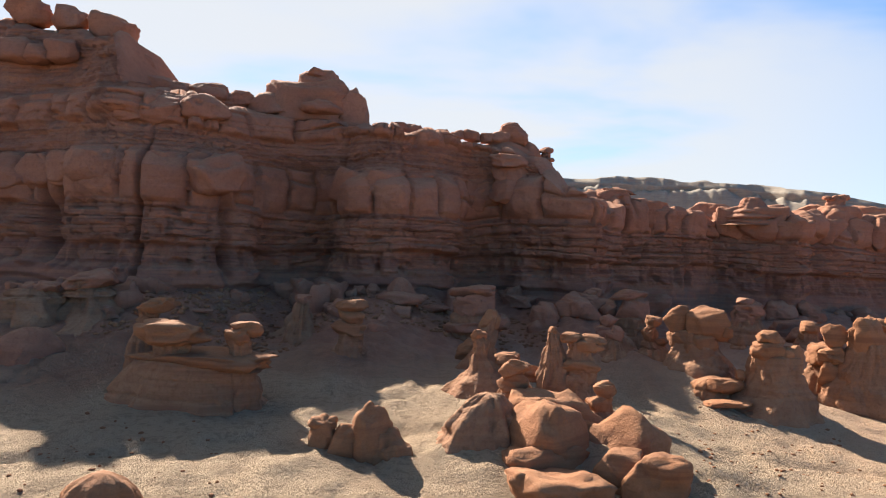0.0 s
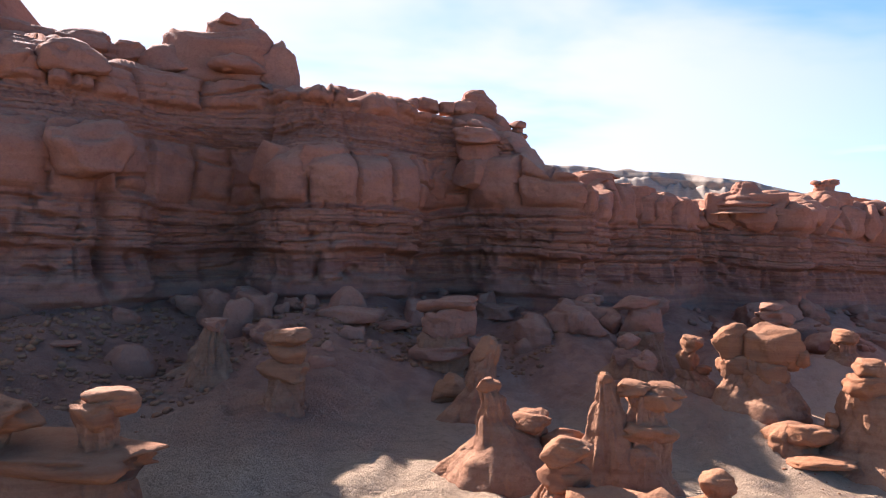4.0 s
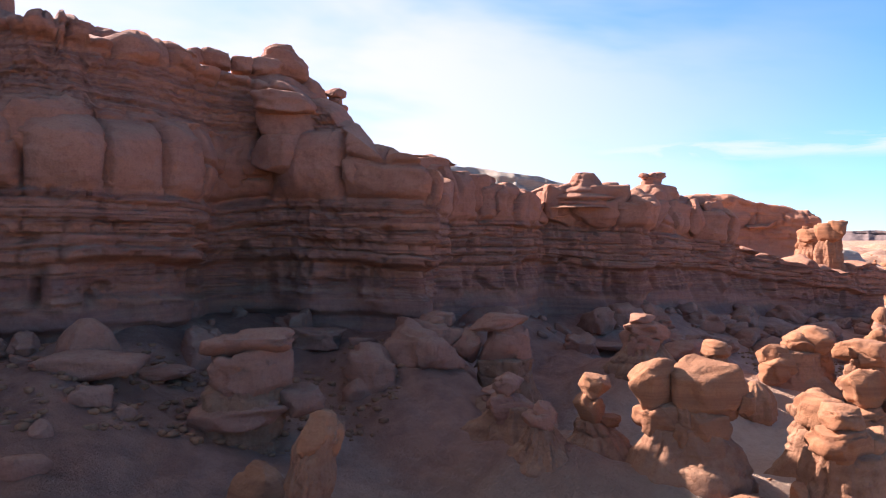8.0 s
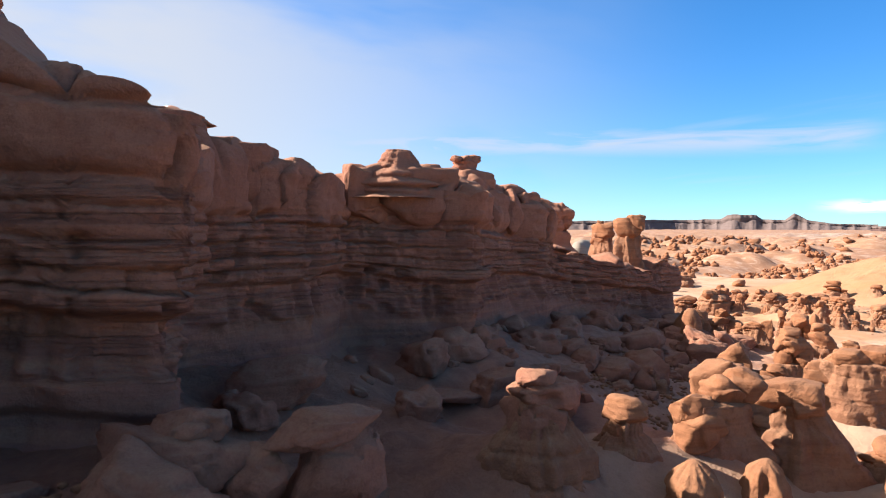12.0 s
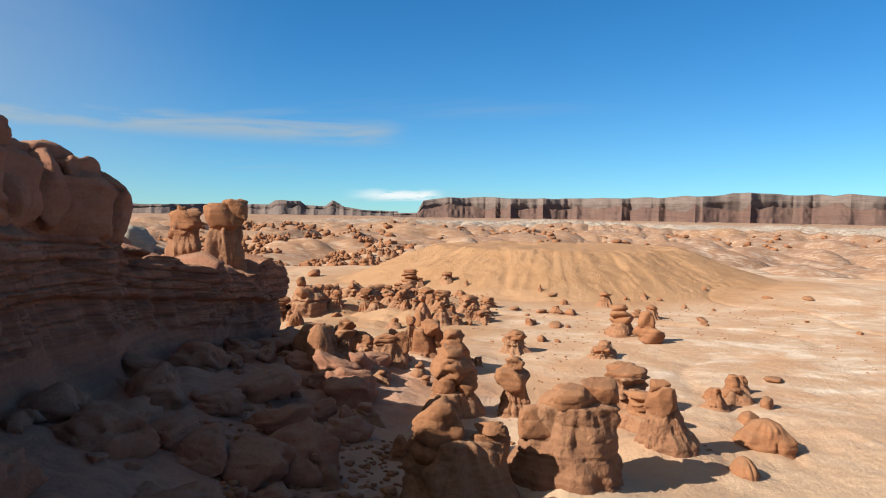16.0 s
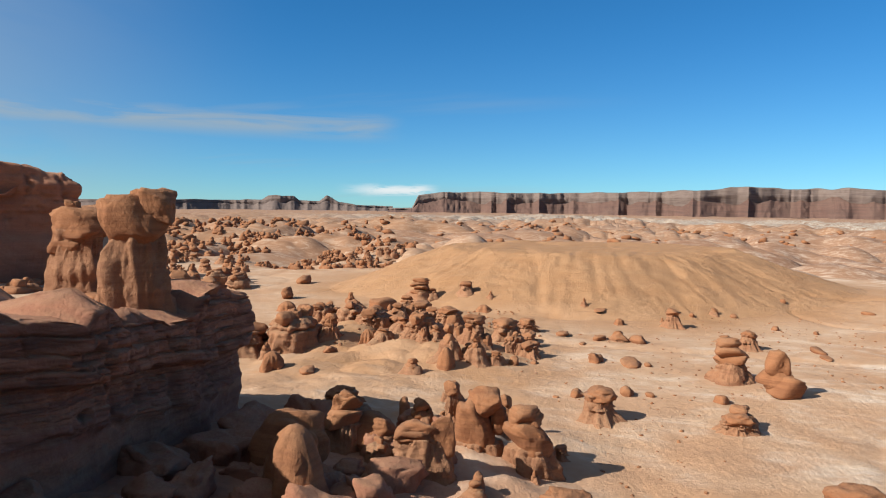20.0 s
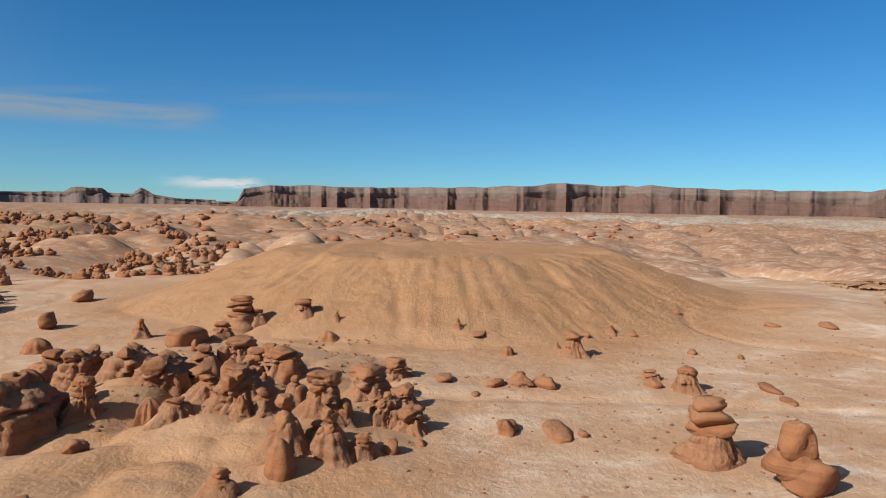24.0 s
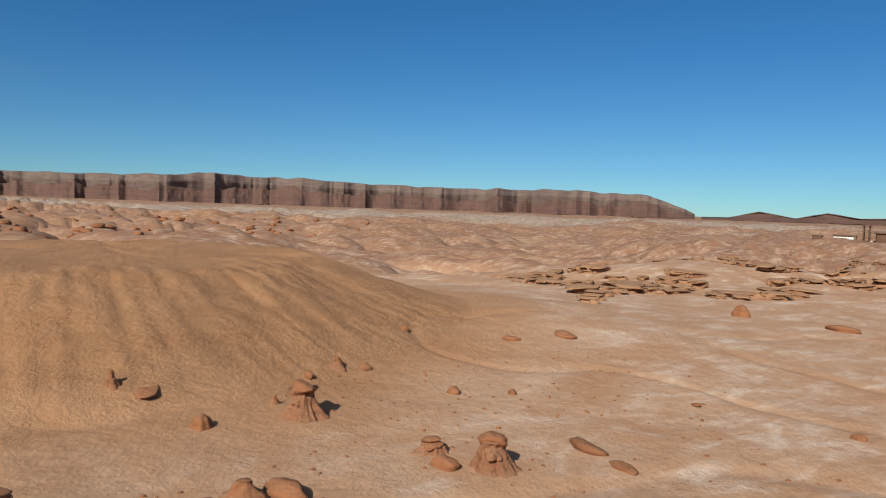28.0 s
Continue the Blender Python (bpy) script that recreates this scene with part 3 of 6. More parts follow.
def flank(rows, deep, seed, seg=84, rings=46):
    """A pedestal or shaft of crumbling rock; rows: height, sideways shift and radius from the top down."""
    z_end = min(rows[-1][0] - 0.6, -0.9)
    rows = list(rows) + [(z_end, rows[-1][1], rows[-1][2] + 0.15 * min(rows[-1][0] - z_end, 2.0))]
    zs = np.array([q[0] for q in rows])[::-1]
    t = np.linspace(0, 1, rings)
    Z1 = zs[-1] - (zs[-1] - zs[0]) * t[::-1] ** 1.0
    shift = np.interp(Z1, zs, [q[1] for q in rows][::-1])
    rad = np.interp(Z1, zs, [q[2] for q in rows][::-1])
    A = np.linspace(0, 2 * math.pi, seg, endpoint=False)[None, :]
    Z = Z1[:, None] + 0.0 * A
    size = max(float(rad.mean()), 0.3)
    c, n = np.cos(A) + 0 * Z, np.sin(A) + 0 * Z
    s = seed * 3.31
    R = rad[:, None] * (1 + 0.20 * fractal(c * 1.2 + s, n * 1.2, Z / size * 0.8, 2) + 0.12 * grain(c * 2.8 + s, n * 2.8, Z / size * 0.7) + 0.05 * fractal(c * 6 + s, n * 6, Z / size * 1.6, 2))
    m = min(size, 1.6)
    R = R + 0.22 * m * (np.sqrt(np.abs(grain(c * 3.4 + s + 0.3 * Z, n * 3.4, Z * 0.22))) - 0.6) + 0.10 * m * (np.sqrt(np.abs(grain(c * 8 + s, n * 8, Z * 0.5))) - 0.6) - 0.09 * m * np.exp(-(grain(c * 0.7, s + n * 0.7, Z * 1.5 + s) / 0.12) ** 2)
    R = R + 0.10 * fractal(R * c * 1.5 + s, R * n * 1.5, Z * 1.5, 4)
    X, Y = shift[:, None] + R * c, R * n * deep
    verts = np.stack([X, Y, Z], -1).reshape(-1, 3)
    top = np.array([[verts[-seg:, 0].mean(), verts[-seg:, 1].mean(), zs[-1] + 0.15 * rad[-1]]])
    q, i = len(verts), np.arange(seg)
    cap = np.stack([q - seg + i, q - seg + (i + 1) % seg, np.full(seg, q), np.full(seg, q + 1)], 1)
    return np.concatenate([verts, top, top]), np.concatenate([grid_faces(rings, seg, True), cap])


def lump(name, u, v, z0, z1, w, d, square=0.75, tilt=0):
    """A rock of a formation: place across and along, foot and top above the ground, width and depth."""
    return name, True, (u, v, z0, z1, w, d, square, tilt)


def pillar(name, rows, deep, v):
    """A pedestal of a formation."""
    return name, False, (rows, deep, v)


def formation(x, y, turn, label, pieces, group="hoodoos of the valley"):
    """A rock formation built of its own lumps and pedestals; turn: degrees by which its long side is turned."""
    z, a = float(land(x, y)), radians(turn)
    # rocks in the cliff's shade get its redder colour, a painted shade tint
    rock = CLIFF if x < 64 and y > float(cliff_y(x)) - 15 else ROCK
    plain = len(pieces) == 1
    category = "boulder" if "boulder" in label else "rock formation"
    root = None
    if not plain:
        root = new("boulder" if category == "boulder" else "hoodoo")
        root.location = (x, y, z)
    for k, (name, round_one, given) in enumerate(pieces):
        seed = (x * 1.7 + y * 0.9 + k * 2.3) % 83
        if round_one:
            u, v, z0, z1, w, d, square, tilt = given
            verts, faces = stone(w * 1.10, d * 1.12, (z1 - z0) * 1.18, seed, square, tilt, 4 if x < 100 else 3)
            verts = verts + np.array([u, v, (z0 + z1) / 2])
        else:
            rows, deep, v = given
            verts, faces = flank(rows, deep, seed)
            verts = verts + np.array([0.0, v, 0.0])
        verts = np.stack([verts[:, 0] * math.cos(a) - verts[:, 1] * math.sin(a), verts[:, 0] * math.sin(a) + verts[:, 1] * math.cos(a), verts[:, 2]], 1)
        ob = part(("boulder" if category == "boulder" else "hoodoo") if plain else name, (verts, faces), rock if round_one else MOUND, root)
        if plain:
            ob.location = (x, y, z)
            root = ob
    return tagged(root, label, category, group)


def joined(shapes):
    verts, faces, n = [], [], 0
    for v, f in shapes:
        f = np.asarray(f)
        if f.shape[1] == 4:
            f = np.concatenate([f[:, :3], f[:, [0, 2, 3]]])
        verts.append(v)
        faces.append(f + n)
        n += len(v)
    return np.concatenate(verts), np.concatenate(faces)


# ---- the ground ----
def spread(lo, hi, gap, far_lo, far_hi, grow_lo, grow_hi):
    mid = list(np.arange(lo, hi, gap))
    g, a = gap, lo
    while a > far_lo:
        g *= grow_lo
        a -= g
        mid.insert(0, a)
    g, a = gap, mid[-1]
    while a < far_hi:
        g *= grow_hi
        a += g
        mid.append(a)
    return np.array(mid)


gx = np.concatenate([spread(-26, 34, 0.34, -1500, 34, 1.12, 1.0), spread(34.5, 176, 0.5, 34.5, 4600, 1.0, 1.015)])
gy = np.concatenate([spread(15, 50, 0.34, -4200, 50, 1.03, 1.0), spread(50.5, 104, 0.5, 50.5, 4200, 1.0, 1.018)])
GX, GY = np.meshgrid(gx, gy, indexing="xy")
GZ = land(GX, GY)
ground = new("ground", mesh_of("ground", np.stack([GX, GY, GZ], -1).reshape(-1, 3), grid_faces(len(gy), len(gx)), SOIL))
tagged(ground, "pale orange desert soil with salt crusts and low domes", "ground", kind="structure")


def mark(ob, name, values):
    ob.data.attributes.new(name, "FLOAT", "POINT").data.foreach_set("value", np.asarray(values, np.float32).ravel())


hill_ray = (np.abs((GX - 199) / 51.0) ** 2.3 + np.abs((GY - 63) / 47.0) ** 2.1) ** (1 / 2.2)
span = np.hypot(GX - 60, GY - 55)
mark(ground, "clay", np.clip((1 - step(hill_ray + 0.12 * fractal(GX / 12, GY / 12, 4.4, 3), 0.92, 1.4)) + 0.3 * step(span, 150, 300) * step(grain(GX / 70, GY / 70, 3.7), -0.2, 0.5) + np.exp(-((GX - 119) / 23) ** 4 - ((GY - 84) / 18) ** 4) * (0.7 + 0.3 * step(fractal(GX / 5, GY / 5, 3.1, 3), -0.3, 0.2)), 0, 1))
mark(ground, "salt", 0.2 * np.exp(-((GX - 14) / 16) ** 2 - ((GY - 50) / 6.5) ** 2) + step(GX, 50, 95) * (1 - 0.5 * step(span, 160, 400)) * (0.60 + 0.40 * step(GY, 70, 35)) * step(hill_ray, 1.1, 1.6) * (1 - 0.9 * np.exp(-((GX - 119) / 23) ** 4 - ((GY - 84) / 18) ** 4)))
mark(ground, "flat", step(GX, 42, 70) * (1 - 0.6 * step(span, 170, 520)))
mark(ground, "pale", (1 - step(GX + 0.3 * (GY - 30), 10, 30)) * (1 - step(GY + 2.5 * fractal(GX / 4, GY / 4, 2.7, 3), 37, 52)))
mark(ground, "rough", 1 - 0.82 * step(GX + 0.4 * (GY - 40), 16, 60) + 0.4 * (1 - step(hill_ray, 0.9, 1.15)))
# mudstone by the cliff foot; its colour also darkens the shaded ground there
mark(ground, "talus", (1 - step(np.hypot(np.maximum(cliff_y(GX) - GY, 0), np.maximum(GX - 87, 0)) + 3 * fractal(GX / 5, GY / 5, 8.8, 3), 11, 25)) * (1 - step(GX, 62, 92)) * step(GY, 20, 30))
mark(ground, "dome", 0.9 * step(span, 170, 300) * step(badland(GX, GY, hill_ray), -9.5, -3.0) * step(hill_ray, 1.1, 1.4))
mark(ground, "shale", 0.6 * step(span + 260 * fractal(GX / 260, GY / 260, 9.1, 3), 900, 1050) * (1 - step(span, 1350, 1700)) * step(GX * 0.5 - GY, -100, 350))


# ---- the cliff ----
def smooth_line(xs, ys, gap, near=None):
    """Points every gap metres along a rounded line, with its outward normals."""
    xs, ys = np.asarray(xs, float), np.asarray(ys, float)
    s = np.concatenate([[0], np.cumsum(np.hypot(np.diff(xs), np.diff(ys)))])
    t = np.arange(0, s[-1], 0.25)
    k = np.exp(-(np.arange(-12, 13) * 0.25 / 0.9) ** 2)
    k = k / k.sum()

    def soft(a, kern):
        h = len(kern) // 2
        return np.convolve(np.concatenate([np.full(h, a[0]), a, np.full(h, a[-1])]), kern, "valid")

    x, y = soft(np.interp(t, s, xs), k), soft(np.interp(t, s, ys), k)
    wide = np.exp(-(np.arange(-60, 61) * 0.25 / 5.5) ** 2)
    wide = wide / wide.sum()
    wx, wy = soft(x, wide), soft(y, wide)
    tx, ty = np.gradient(wx), np.gradient(wy)
    ln = np.hypot(tx, ty)
    q = np.arange(0, t[-1], gap)
    if near:
        a, b = (t[int(np.argmin(np.hypot(x - px, y - py)))] for px, py in near)
        q = np.concatenate([np.arange(0, a, 0.8), np.arange(a, b, gap), np.arange(b, t[-1], 0.8)])
    return q, np.interp(q, t, x), np.interp(q, t, y), np.interp(q, t, ty / ln), np.interp(q, t, -tx / ln), np.interp(q, t, wx), np.interp(q, t, wy)


def blocks(q, seed, lo, hi):
    """Uneven blocks along a line: distance from the nearest joint as a share of the block, and the block's number."""
    r = random.Random(seed)
    cuts = [q[0] - 1]
    while cuts[-1] < q[-1] + 5:
        cuts.append(cuts[-1] + r.uniform(lo, hi))
    cuts = np.array(cuts)
    i = np.searchsorted(cuts, q) - 1
    c = (q - cuts[i]) / (cuts[i + 1] - cuts[i])
    return c, i, cuts[i + 1] - cuts[i]


def bed_shape(U, Q, seed, lo, hi):
    """Rounded beds of uneven thickness: how far each stands out, 0 in the partings."""
    r = random.Random(seed)
    cuts = [-2.0]
    while cuts[-1] < 45:
        cuts.append(cuts[-1] + r.uniform(lo, hi))
    cuts = np.array(cuts)
    i = np.clip(np.searchsorted(cuts, U) - 1, 0, len(cuts) - 2)
    c = (U - cuts[i]) / (cuts[i + 1] - cuts[i])
    hump = np.sqrt(np.clip(1 - np.abs(2 * c - 1) ** 7, 0, 1))
    own = grain(Q / 5.0, i * 3.7, seed + 0.5)
    # each bed breaks into blocks of its own length
    long = (hi + lo) * (1.15 + 0.55 * lattice(i, i * 0 + 3, i * 0 + 7).reshape(i.shape))
    along = (Q + 4.0 * lattice(i, i * 0 + 5, i * 0 + 1).reshape(i.shape) + 0.12 * grain(Q, U * 2, seed)) / long
    k = np.floor(along)
    crack = np.exp(-((np.abs(along - k - 0.5) - 0.5) * long / 0.09) ** 2)
    own = own + 0.5 * lattice(k.astype(np.int64), i, i * 0 + 11).reshape(i.shape) - 0.75 * crack * step(lattice(k.astype(np.int64), i, i * 0 + 13).reshape(i.shape), -0.4, 0.4)
    return hump, own


def cliff_mesh(xs, ys, rim, base, dip, gap, dz, seed, back=(0.5, 1.4, 3.0, 6, 11, 18), lift=1.0, near=None):
    q, x, y, nx, ny, wx, wy = smooth_line(xs, ys, gap, near)
    top, bot = rim(x, q), base(x) - 1.5
    rows = int((top - bot).max() / dz)
    v = np.linspace(0, 1, rows)[:, None]
    Z = bot + (top - bot) * v
    Q = np.broadcast_to(q, Z.shape)
    U = (Z - dip(x)) / lift
    U = U + 0.45 * fractal(Q / 8, U / 6, seed, 2)
    # above the massive bed the buttresses fade into a smoother line set back from the face
    ease = step(U, 17.8, 20.7)
    X0, Y0 = x * (1 - ease) + wx * ease, y * (1 - ease) + wy * ease
    off = np.zeros_like(Z)
    # foot skirt, fluted recess, bedded ledges, massive blocks, thin beds, upper massive bed, top beds
    off += 2.2 * (1 - step(U, 5.6, 8.9)) ** 1.5
    off += np.interp(U, [0, 8.9, 10.1, 10.5, 11.9, 12.2, 15.1, 15.4, 17.8, 19.0, 19.4, 21.4, 21.7, 24.0, 24.4, 27.4, 33], [0.1, 0.1, 0.15, 0.0, -0.30, 0.20, 0.0, 0.25, 0.35, -0.25, -0.85, -1.4, -1.05, -1.6, -2.5, -3.5, -5])
    # the ledge at the foot of the western face
    off += 0.42 * step(U, 8.7, 9.2) * (1 - step(U, 10.1, 10.5)) * (1 - step(x, 14, 18))[None, :]
    fluted = step(U, 9.6, 10.4) * (1 - step(U, 11.7, 12.3))
    bedded = step(U, 11.8, 12.2) * (1 - step(U, 15.0, 15.5))
    massive = step(U, 15.0, 15.6) * (1 - step(U, 18.8, 19.2))
    thin = step(U, 18.8, 19.3) * (1 - step(U, 21.2, 21.8)) + step(U, 23.9, 24.6)
    upper = step(U, 21.3, 21.9) * (1 - step(U, 23.7, 24.3))
    hump, own = bed_shape(U, Q, seed + 1, 0.45, 1.15)
    fine, own2 = bed_shape(U, Q, seed + 2, 0.13, 0.34)
    off += bedded * (0.42 * hump - 0.28 + 0.40 * own) + bedded * (0.10 * fine + 0.14 * own2)
    off += thin * (0.20 * fine - 0.1 + 0.20 * own2 + 0.26 * own) + fluted * (0.10 * fine - 0.05 + 0.12 * own2) + upper * (0.22 * hump + 0.3 * own)
    flute = np.abs(grain(Q * 0.95, U * 0.12, seed + 7.0))
    flute2 = np.abs(grain(Q * 2.3, U * 0.22, seed + 17.0))
    off += fluted * (0.95 * flute + 0.34 * flute2 - 0.5) + (bedded + thin) * (0.30 * np.abs(grain(Q * 0.55, U * 0.22, seed + 8)) - 0.12)
    for zone, lo, hi, deep, foot_u, top_u in ((massive, 1.7, 5.4, 0.75, 15.25, 19.1), (upper, 1.8, 4.6, 0.5, 21.5, 24.0)):
        c, i, wide = blocks(q, seed * 31 + int(lo * 10), lo, hi)
        bent = Q + 0.35 * grain(Q * 0.3, U * 0.8, seed + 2.0) + 0.15 * (U - foot_u) * lattice(i, i * 0 + 4, i * 0 + 6)[None, :]
        k = np.clip(np.searchsorted(q, bent), 0, len(q) - 1)
        c, i, wide = c[k], i[k], wide[k]
        edge = 1 - np.abs(2 * c - 1)
        own_a, own_b = lattice(i, i * 0 + 9, i * 0 + 2).reshape(i.shape), lattice(i, i * 0 + 5, i * 0 + 8).reshape(i.shape)
        u = np.clip((U - foot_u - 0.45 * own_b) / (top_u - foot_u + 0.3 * own_a), 0, 1)
        pillow = np.sqrt(np.clip(1 - np.abs(2 * u - 1) ** 4, 0, 1)) * np.sqrt(np.clip(1 - (1 - edge) ** 4, 0, 1))
        off += zone * (0.80 * pillow - 0.45 + 0.32 * own_a)
        off -= zone * deep * np.exp(-((edge * wide / 0.22) ** 2)) * (0.6 + 0.4 * grain(Q * 0.4, U, 3.1))
        # some blocks are split across
        off -= zone * 0.40 * np.exp(-((u - 0.45 - 0.28 * own_a + 0.06 * grain(Q * 0.5, U * 0, seed + 6)) / 0.04) ** 2) * step(own_b, 0.35, 0.5)
    # short dark joints, wandering, each through a bed or two
    for k in range(3):
        c, i, wide = blocks(q, seed * 31 + 77 + k, 1.6, 6.0)
        bent = Q + 0.22 * grain(Q * 0.2, U * 1.1, seed + k)
        c = np.interp(bent, q, c * wide) / np.interp(bent, q, wide)
        edge = (1 - np.abs(2 * np.clip(c, 0, 1) - 1)) * np.interp(bent, q, wide)
        off -= (bedded + fluted) * 0.42 * np.exp(-((edge / 0.17) ** 2)) * step(grain(Q * 0.35 + 9 * k, U * 0.45, seed + k), -0.15, 0.25)
    # hollows under the ledges
    off -= 0.5 * step(grain(Q * 1.1, U * 1.3, seed + 11), 0.5, 0.78) * (bedded + fluted)
    # chimneys that part the face into buttresses
    slot = np.exp(-(grain(Q / 3.4, U / 22, seed + 23) / 0.13) ** 2) * step(grain(Q / 9, U / 7, seed + 24), -0.5, 0.3)
    off -= 1.5 * slot * step(U, 8.5, 10.5) * (1 - 0.7 * ease)
    off += 1.35 * grain(Q / 4.6, U / 16, seed + 13) * (1 - 0.6 * ease) + 0.75 * fractal(Q / 8, Z / 9, seed + 1, 2) + 0.15 * fractal(Q / 1.4, Z / 1.1, seed + 2, 3)
    X, Y = X0 + nx * off, Y0 + ny * off
    Z = Z + 0.05 * fractal(Q, Z, seed + 4, 2)
    P = [np.stack([X, Y, Z], -1)]
    for k, b in enumerate(back):
        jag = 0.5 * fractal(q / 3.0 + k, q * 0 + b / 3, seed + 6, 2) * (1 if b < 8 else 0.3)
        P.append(np.stack([X[-1] - nx * b, Y[-1] - ny * b, Z[-1] + 0.18 * min(b, 3.0) + jag - 0.03 * b * b * (b < 12) - 4.0 * (b >= 12)], -1)[None])
    P = np.concatenate(P, 0)
    low = np.concatenate([np.clip(1 - step(U, 11.4, 12.3), 0, 1), np.zeros((len(back), U.shape[1]))], 0)
    seam = np.concatenate([np.clip(bedded + fluted + 0.7 * thin, 0, 1), np.zeros((len(back), U.shape[1]))], 0)
    return P.reshape(-1, 3), grid_faces(P.shape[0], P.shape[1]), low, seam


def rim_line(x, q):
    z = np.interp(x, RIM_X, RIM_Z)
    c, i, w = blocks(q, 5, 1.6, 4.0)
    knobs = np.sqrt(np.clip(1 - np.abs(2 * c - 1) ** 2.5, 0, 1)) * (0.6 + 0.5 * lattice(i, i * 0, i * 0 + 1))
    return z + 0.9 * knobs - 0.6 + 0.5 * fractal(q / 6, q * 0, 2.2, 2) * step(x, -60, -40)


def dip_of(x):
    return np.interp(x, [-60, -5, 15, 33, 53, 70, 84], [0.6, 0.0, -0.5, -1.3, -2.1, -4.2, -6.0])


cliff_data = cliff_mesh(CLIFF_X, CLIFF_Y, rim_line, foot, dip_of, 0.15, 0.10, 3, near=((-44, 59), (86, 92)))
cliff = part("cliff_main", cliff_data, CLIFF)
mark(cliff, "lower", cliff_data[2])
mark(cliff, "seams", cliff_data[3])
tagged(cliff, "tall red sandstone cliff with ledges, joints and rounded blocks", "cliff", kind="structure")

# the massive bed: bulging blocks that stand out of the face, and a second course higher up
edge_q, edge_x, edge_y, edge_nx, edge_ny, edge_wx, edge_wy = smooth_line(CLIFF_X, CLIFF_Y, 0.25)
pick = random.Random(12)


def face_blocks(name, start, stop, level, lo, hi, high, out, smoothed, sub, lab):
    q = start
    while q < stop:
        w = pick.uniform(lo, hi)
        k = int((q + w / 2) / 0.25)
        if k >= len(edge_q):
            break
        x, y = (edge_wx[k], edge_wy[k]) if smoothed else (edge_x[k], edge_y[k])
        nx, ny, z = edge_nx[k], edge_ny[k], dip_of(edge_x[k]) + level + pick.uniform(-0.35, 0.35)
        h = high * pick.uniform(0.8, 1.15)
        crest, under = min(z + h * 0.5, np.interp(edge_x[k], RIM_X, RIM_Z) + 0.1), z - h * 0.5
        z, h = (crest + under) / 2, crest - under
        if h > 1.9:
            o = out + pick.uniform(-0.35, 0.3)
            turn = math.degrees(math.atan2(ny, nx)) + 90
            part(name, blob(x + nx * o, y + ny * o, z, w * 1.16, w * pick.uniform(0.75, 1.0), h, q, 0.24, sub, 0.66, pick.uniform(-7, 7), turn), CLIFF, cliff, lab)
        q += w * pick.uniform(0.86, 1.1)


near_a = edge_q[np.argmin(np.hypot(edge_x + 40, edge_y - 58))]
face_blocks("block", near_a, near_a + 24, 17.2, 2.2, 4.2, 3.6, -0.5, False, 4, "bulging rounded sandstone block")


def cliff_block(x, y, w, z0, z1):
    """A bulging block of the massive bed, standing out of the face."""
    k = int(np.argmin(np.hypot(edge_x - x, edge_y - y)))
    nx, ny, d = edge_nx[k], edge_ny[k], max(2.2, 0.85 * w)
    verts, faces = stone(w * 1.22, d, (z1 - z0) * 1.12, x + y, 0.6, 0.0, 4)
    a = math.atan2(ny, nx) + math.pi / 2
    o = 0.3 - d / 2
    verts = np.stack([verts[:, 0] * math.cos(a) - verts[:, 1] * math.sin(a) + x + nx * o, verts[:, 0] * math.sin(a) + verts[:, 1] * math.cos(a) + y + ny * o, verts[:, 2] + (z0 + z1) / 2], 1)
    part("block", (verts, faces), CLIFF, cliff, "bulging rounded sandstone block")


cliff_block(-18.9, 54.0, 3.2, 16.2, 19.3)
cliff_block(-8.4, 59.2, 4.2, 16.3, 19.1)
cliff_block(-5.2, 58.1, 2.7, 16.2, 19.0)
cliff_block(-2.5, 59.6, 3.0, 15.6, 17.7)
cliff_block(-0.1, 62.6, 4.0, 15.7, 18.4)
cliff_block(2.8, 65.5, 3.6, 15.7, 18.6)
cliff_block(5.5, 66.4, 2.8, 15.6, 20.4)
cliff_block(7.4, 65.3, 2.4, 15.6, 19.2)
cliff_block(8.5, 63.6, 2.2, 15.5, 18.1)
cliff_block(9.8, 61.9, 2.3, 15.5, 18.2)
cliff_block(11.6, 60.7, 2.3, 14.8, 17.0)
cliff_block(15.3, 66.2, 3.2, 15.2, 17.4)
cliff_block(18.0, 71.0, 3.0, 14.6, 17.5)
cliff_block(21.3, 71.6, 4.0, 14.3, 17.6)
cliff_block(24.6, 72.1, 3.6, 14.3, 17.2)
cliff_block(28.4, 75.4, 3.6, 14.3, 17.1)
cliff_block(30.9, 75.2, 2.6, 14.2, 17.5)
cliff_block(33.7, 73.4, 4.4, 13.9, 17.4)
cliff_block(37.4, 73.4, 3.0, 13.8, 16.7)
cliff_block(41.0, 76.8, 3.4, 13.7, 16.5)
cliff_block(44.4, 79.0, 3.2, 13.7, 16.7)
cliff_block(47.9, 80.1, 3.6, 13.2, 16.8)
cliff_block(51.0, 80.8, 3.0, 13.2, 17.0)
cliff_block(54.0, 81.4, 3.4, 13.2, 16.8)
face_blocks("block", near_a, near_a + 62, 22.6, 1.8, 4.0, 1.9, -1.9, True, 4, "rounded block of the upper bed")
face_blocks("block", near_a, near_a + 24, 28.0, 2.0, 4.0, 2.2, -3.4, True, 3, "rounded block of the top bed")

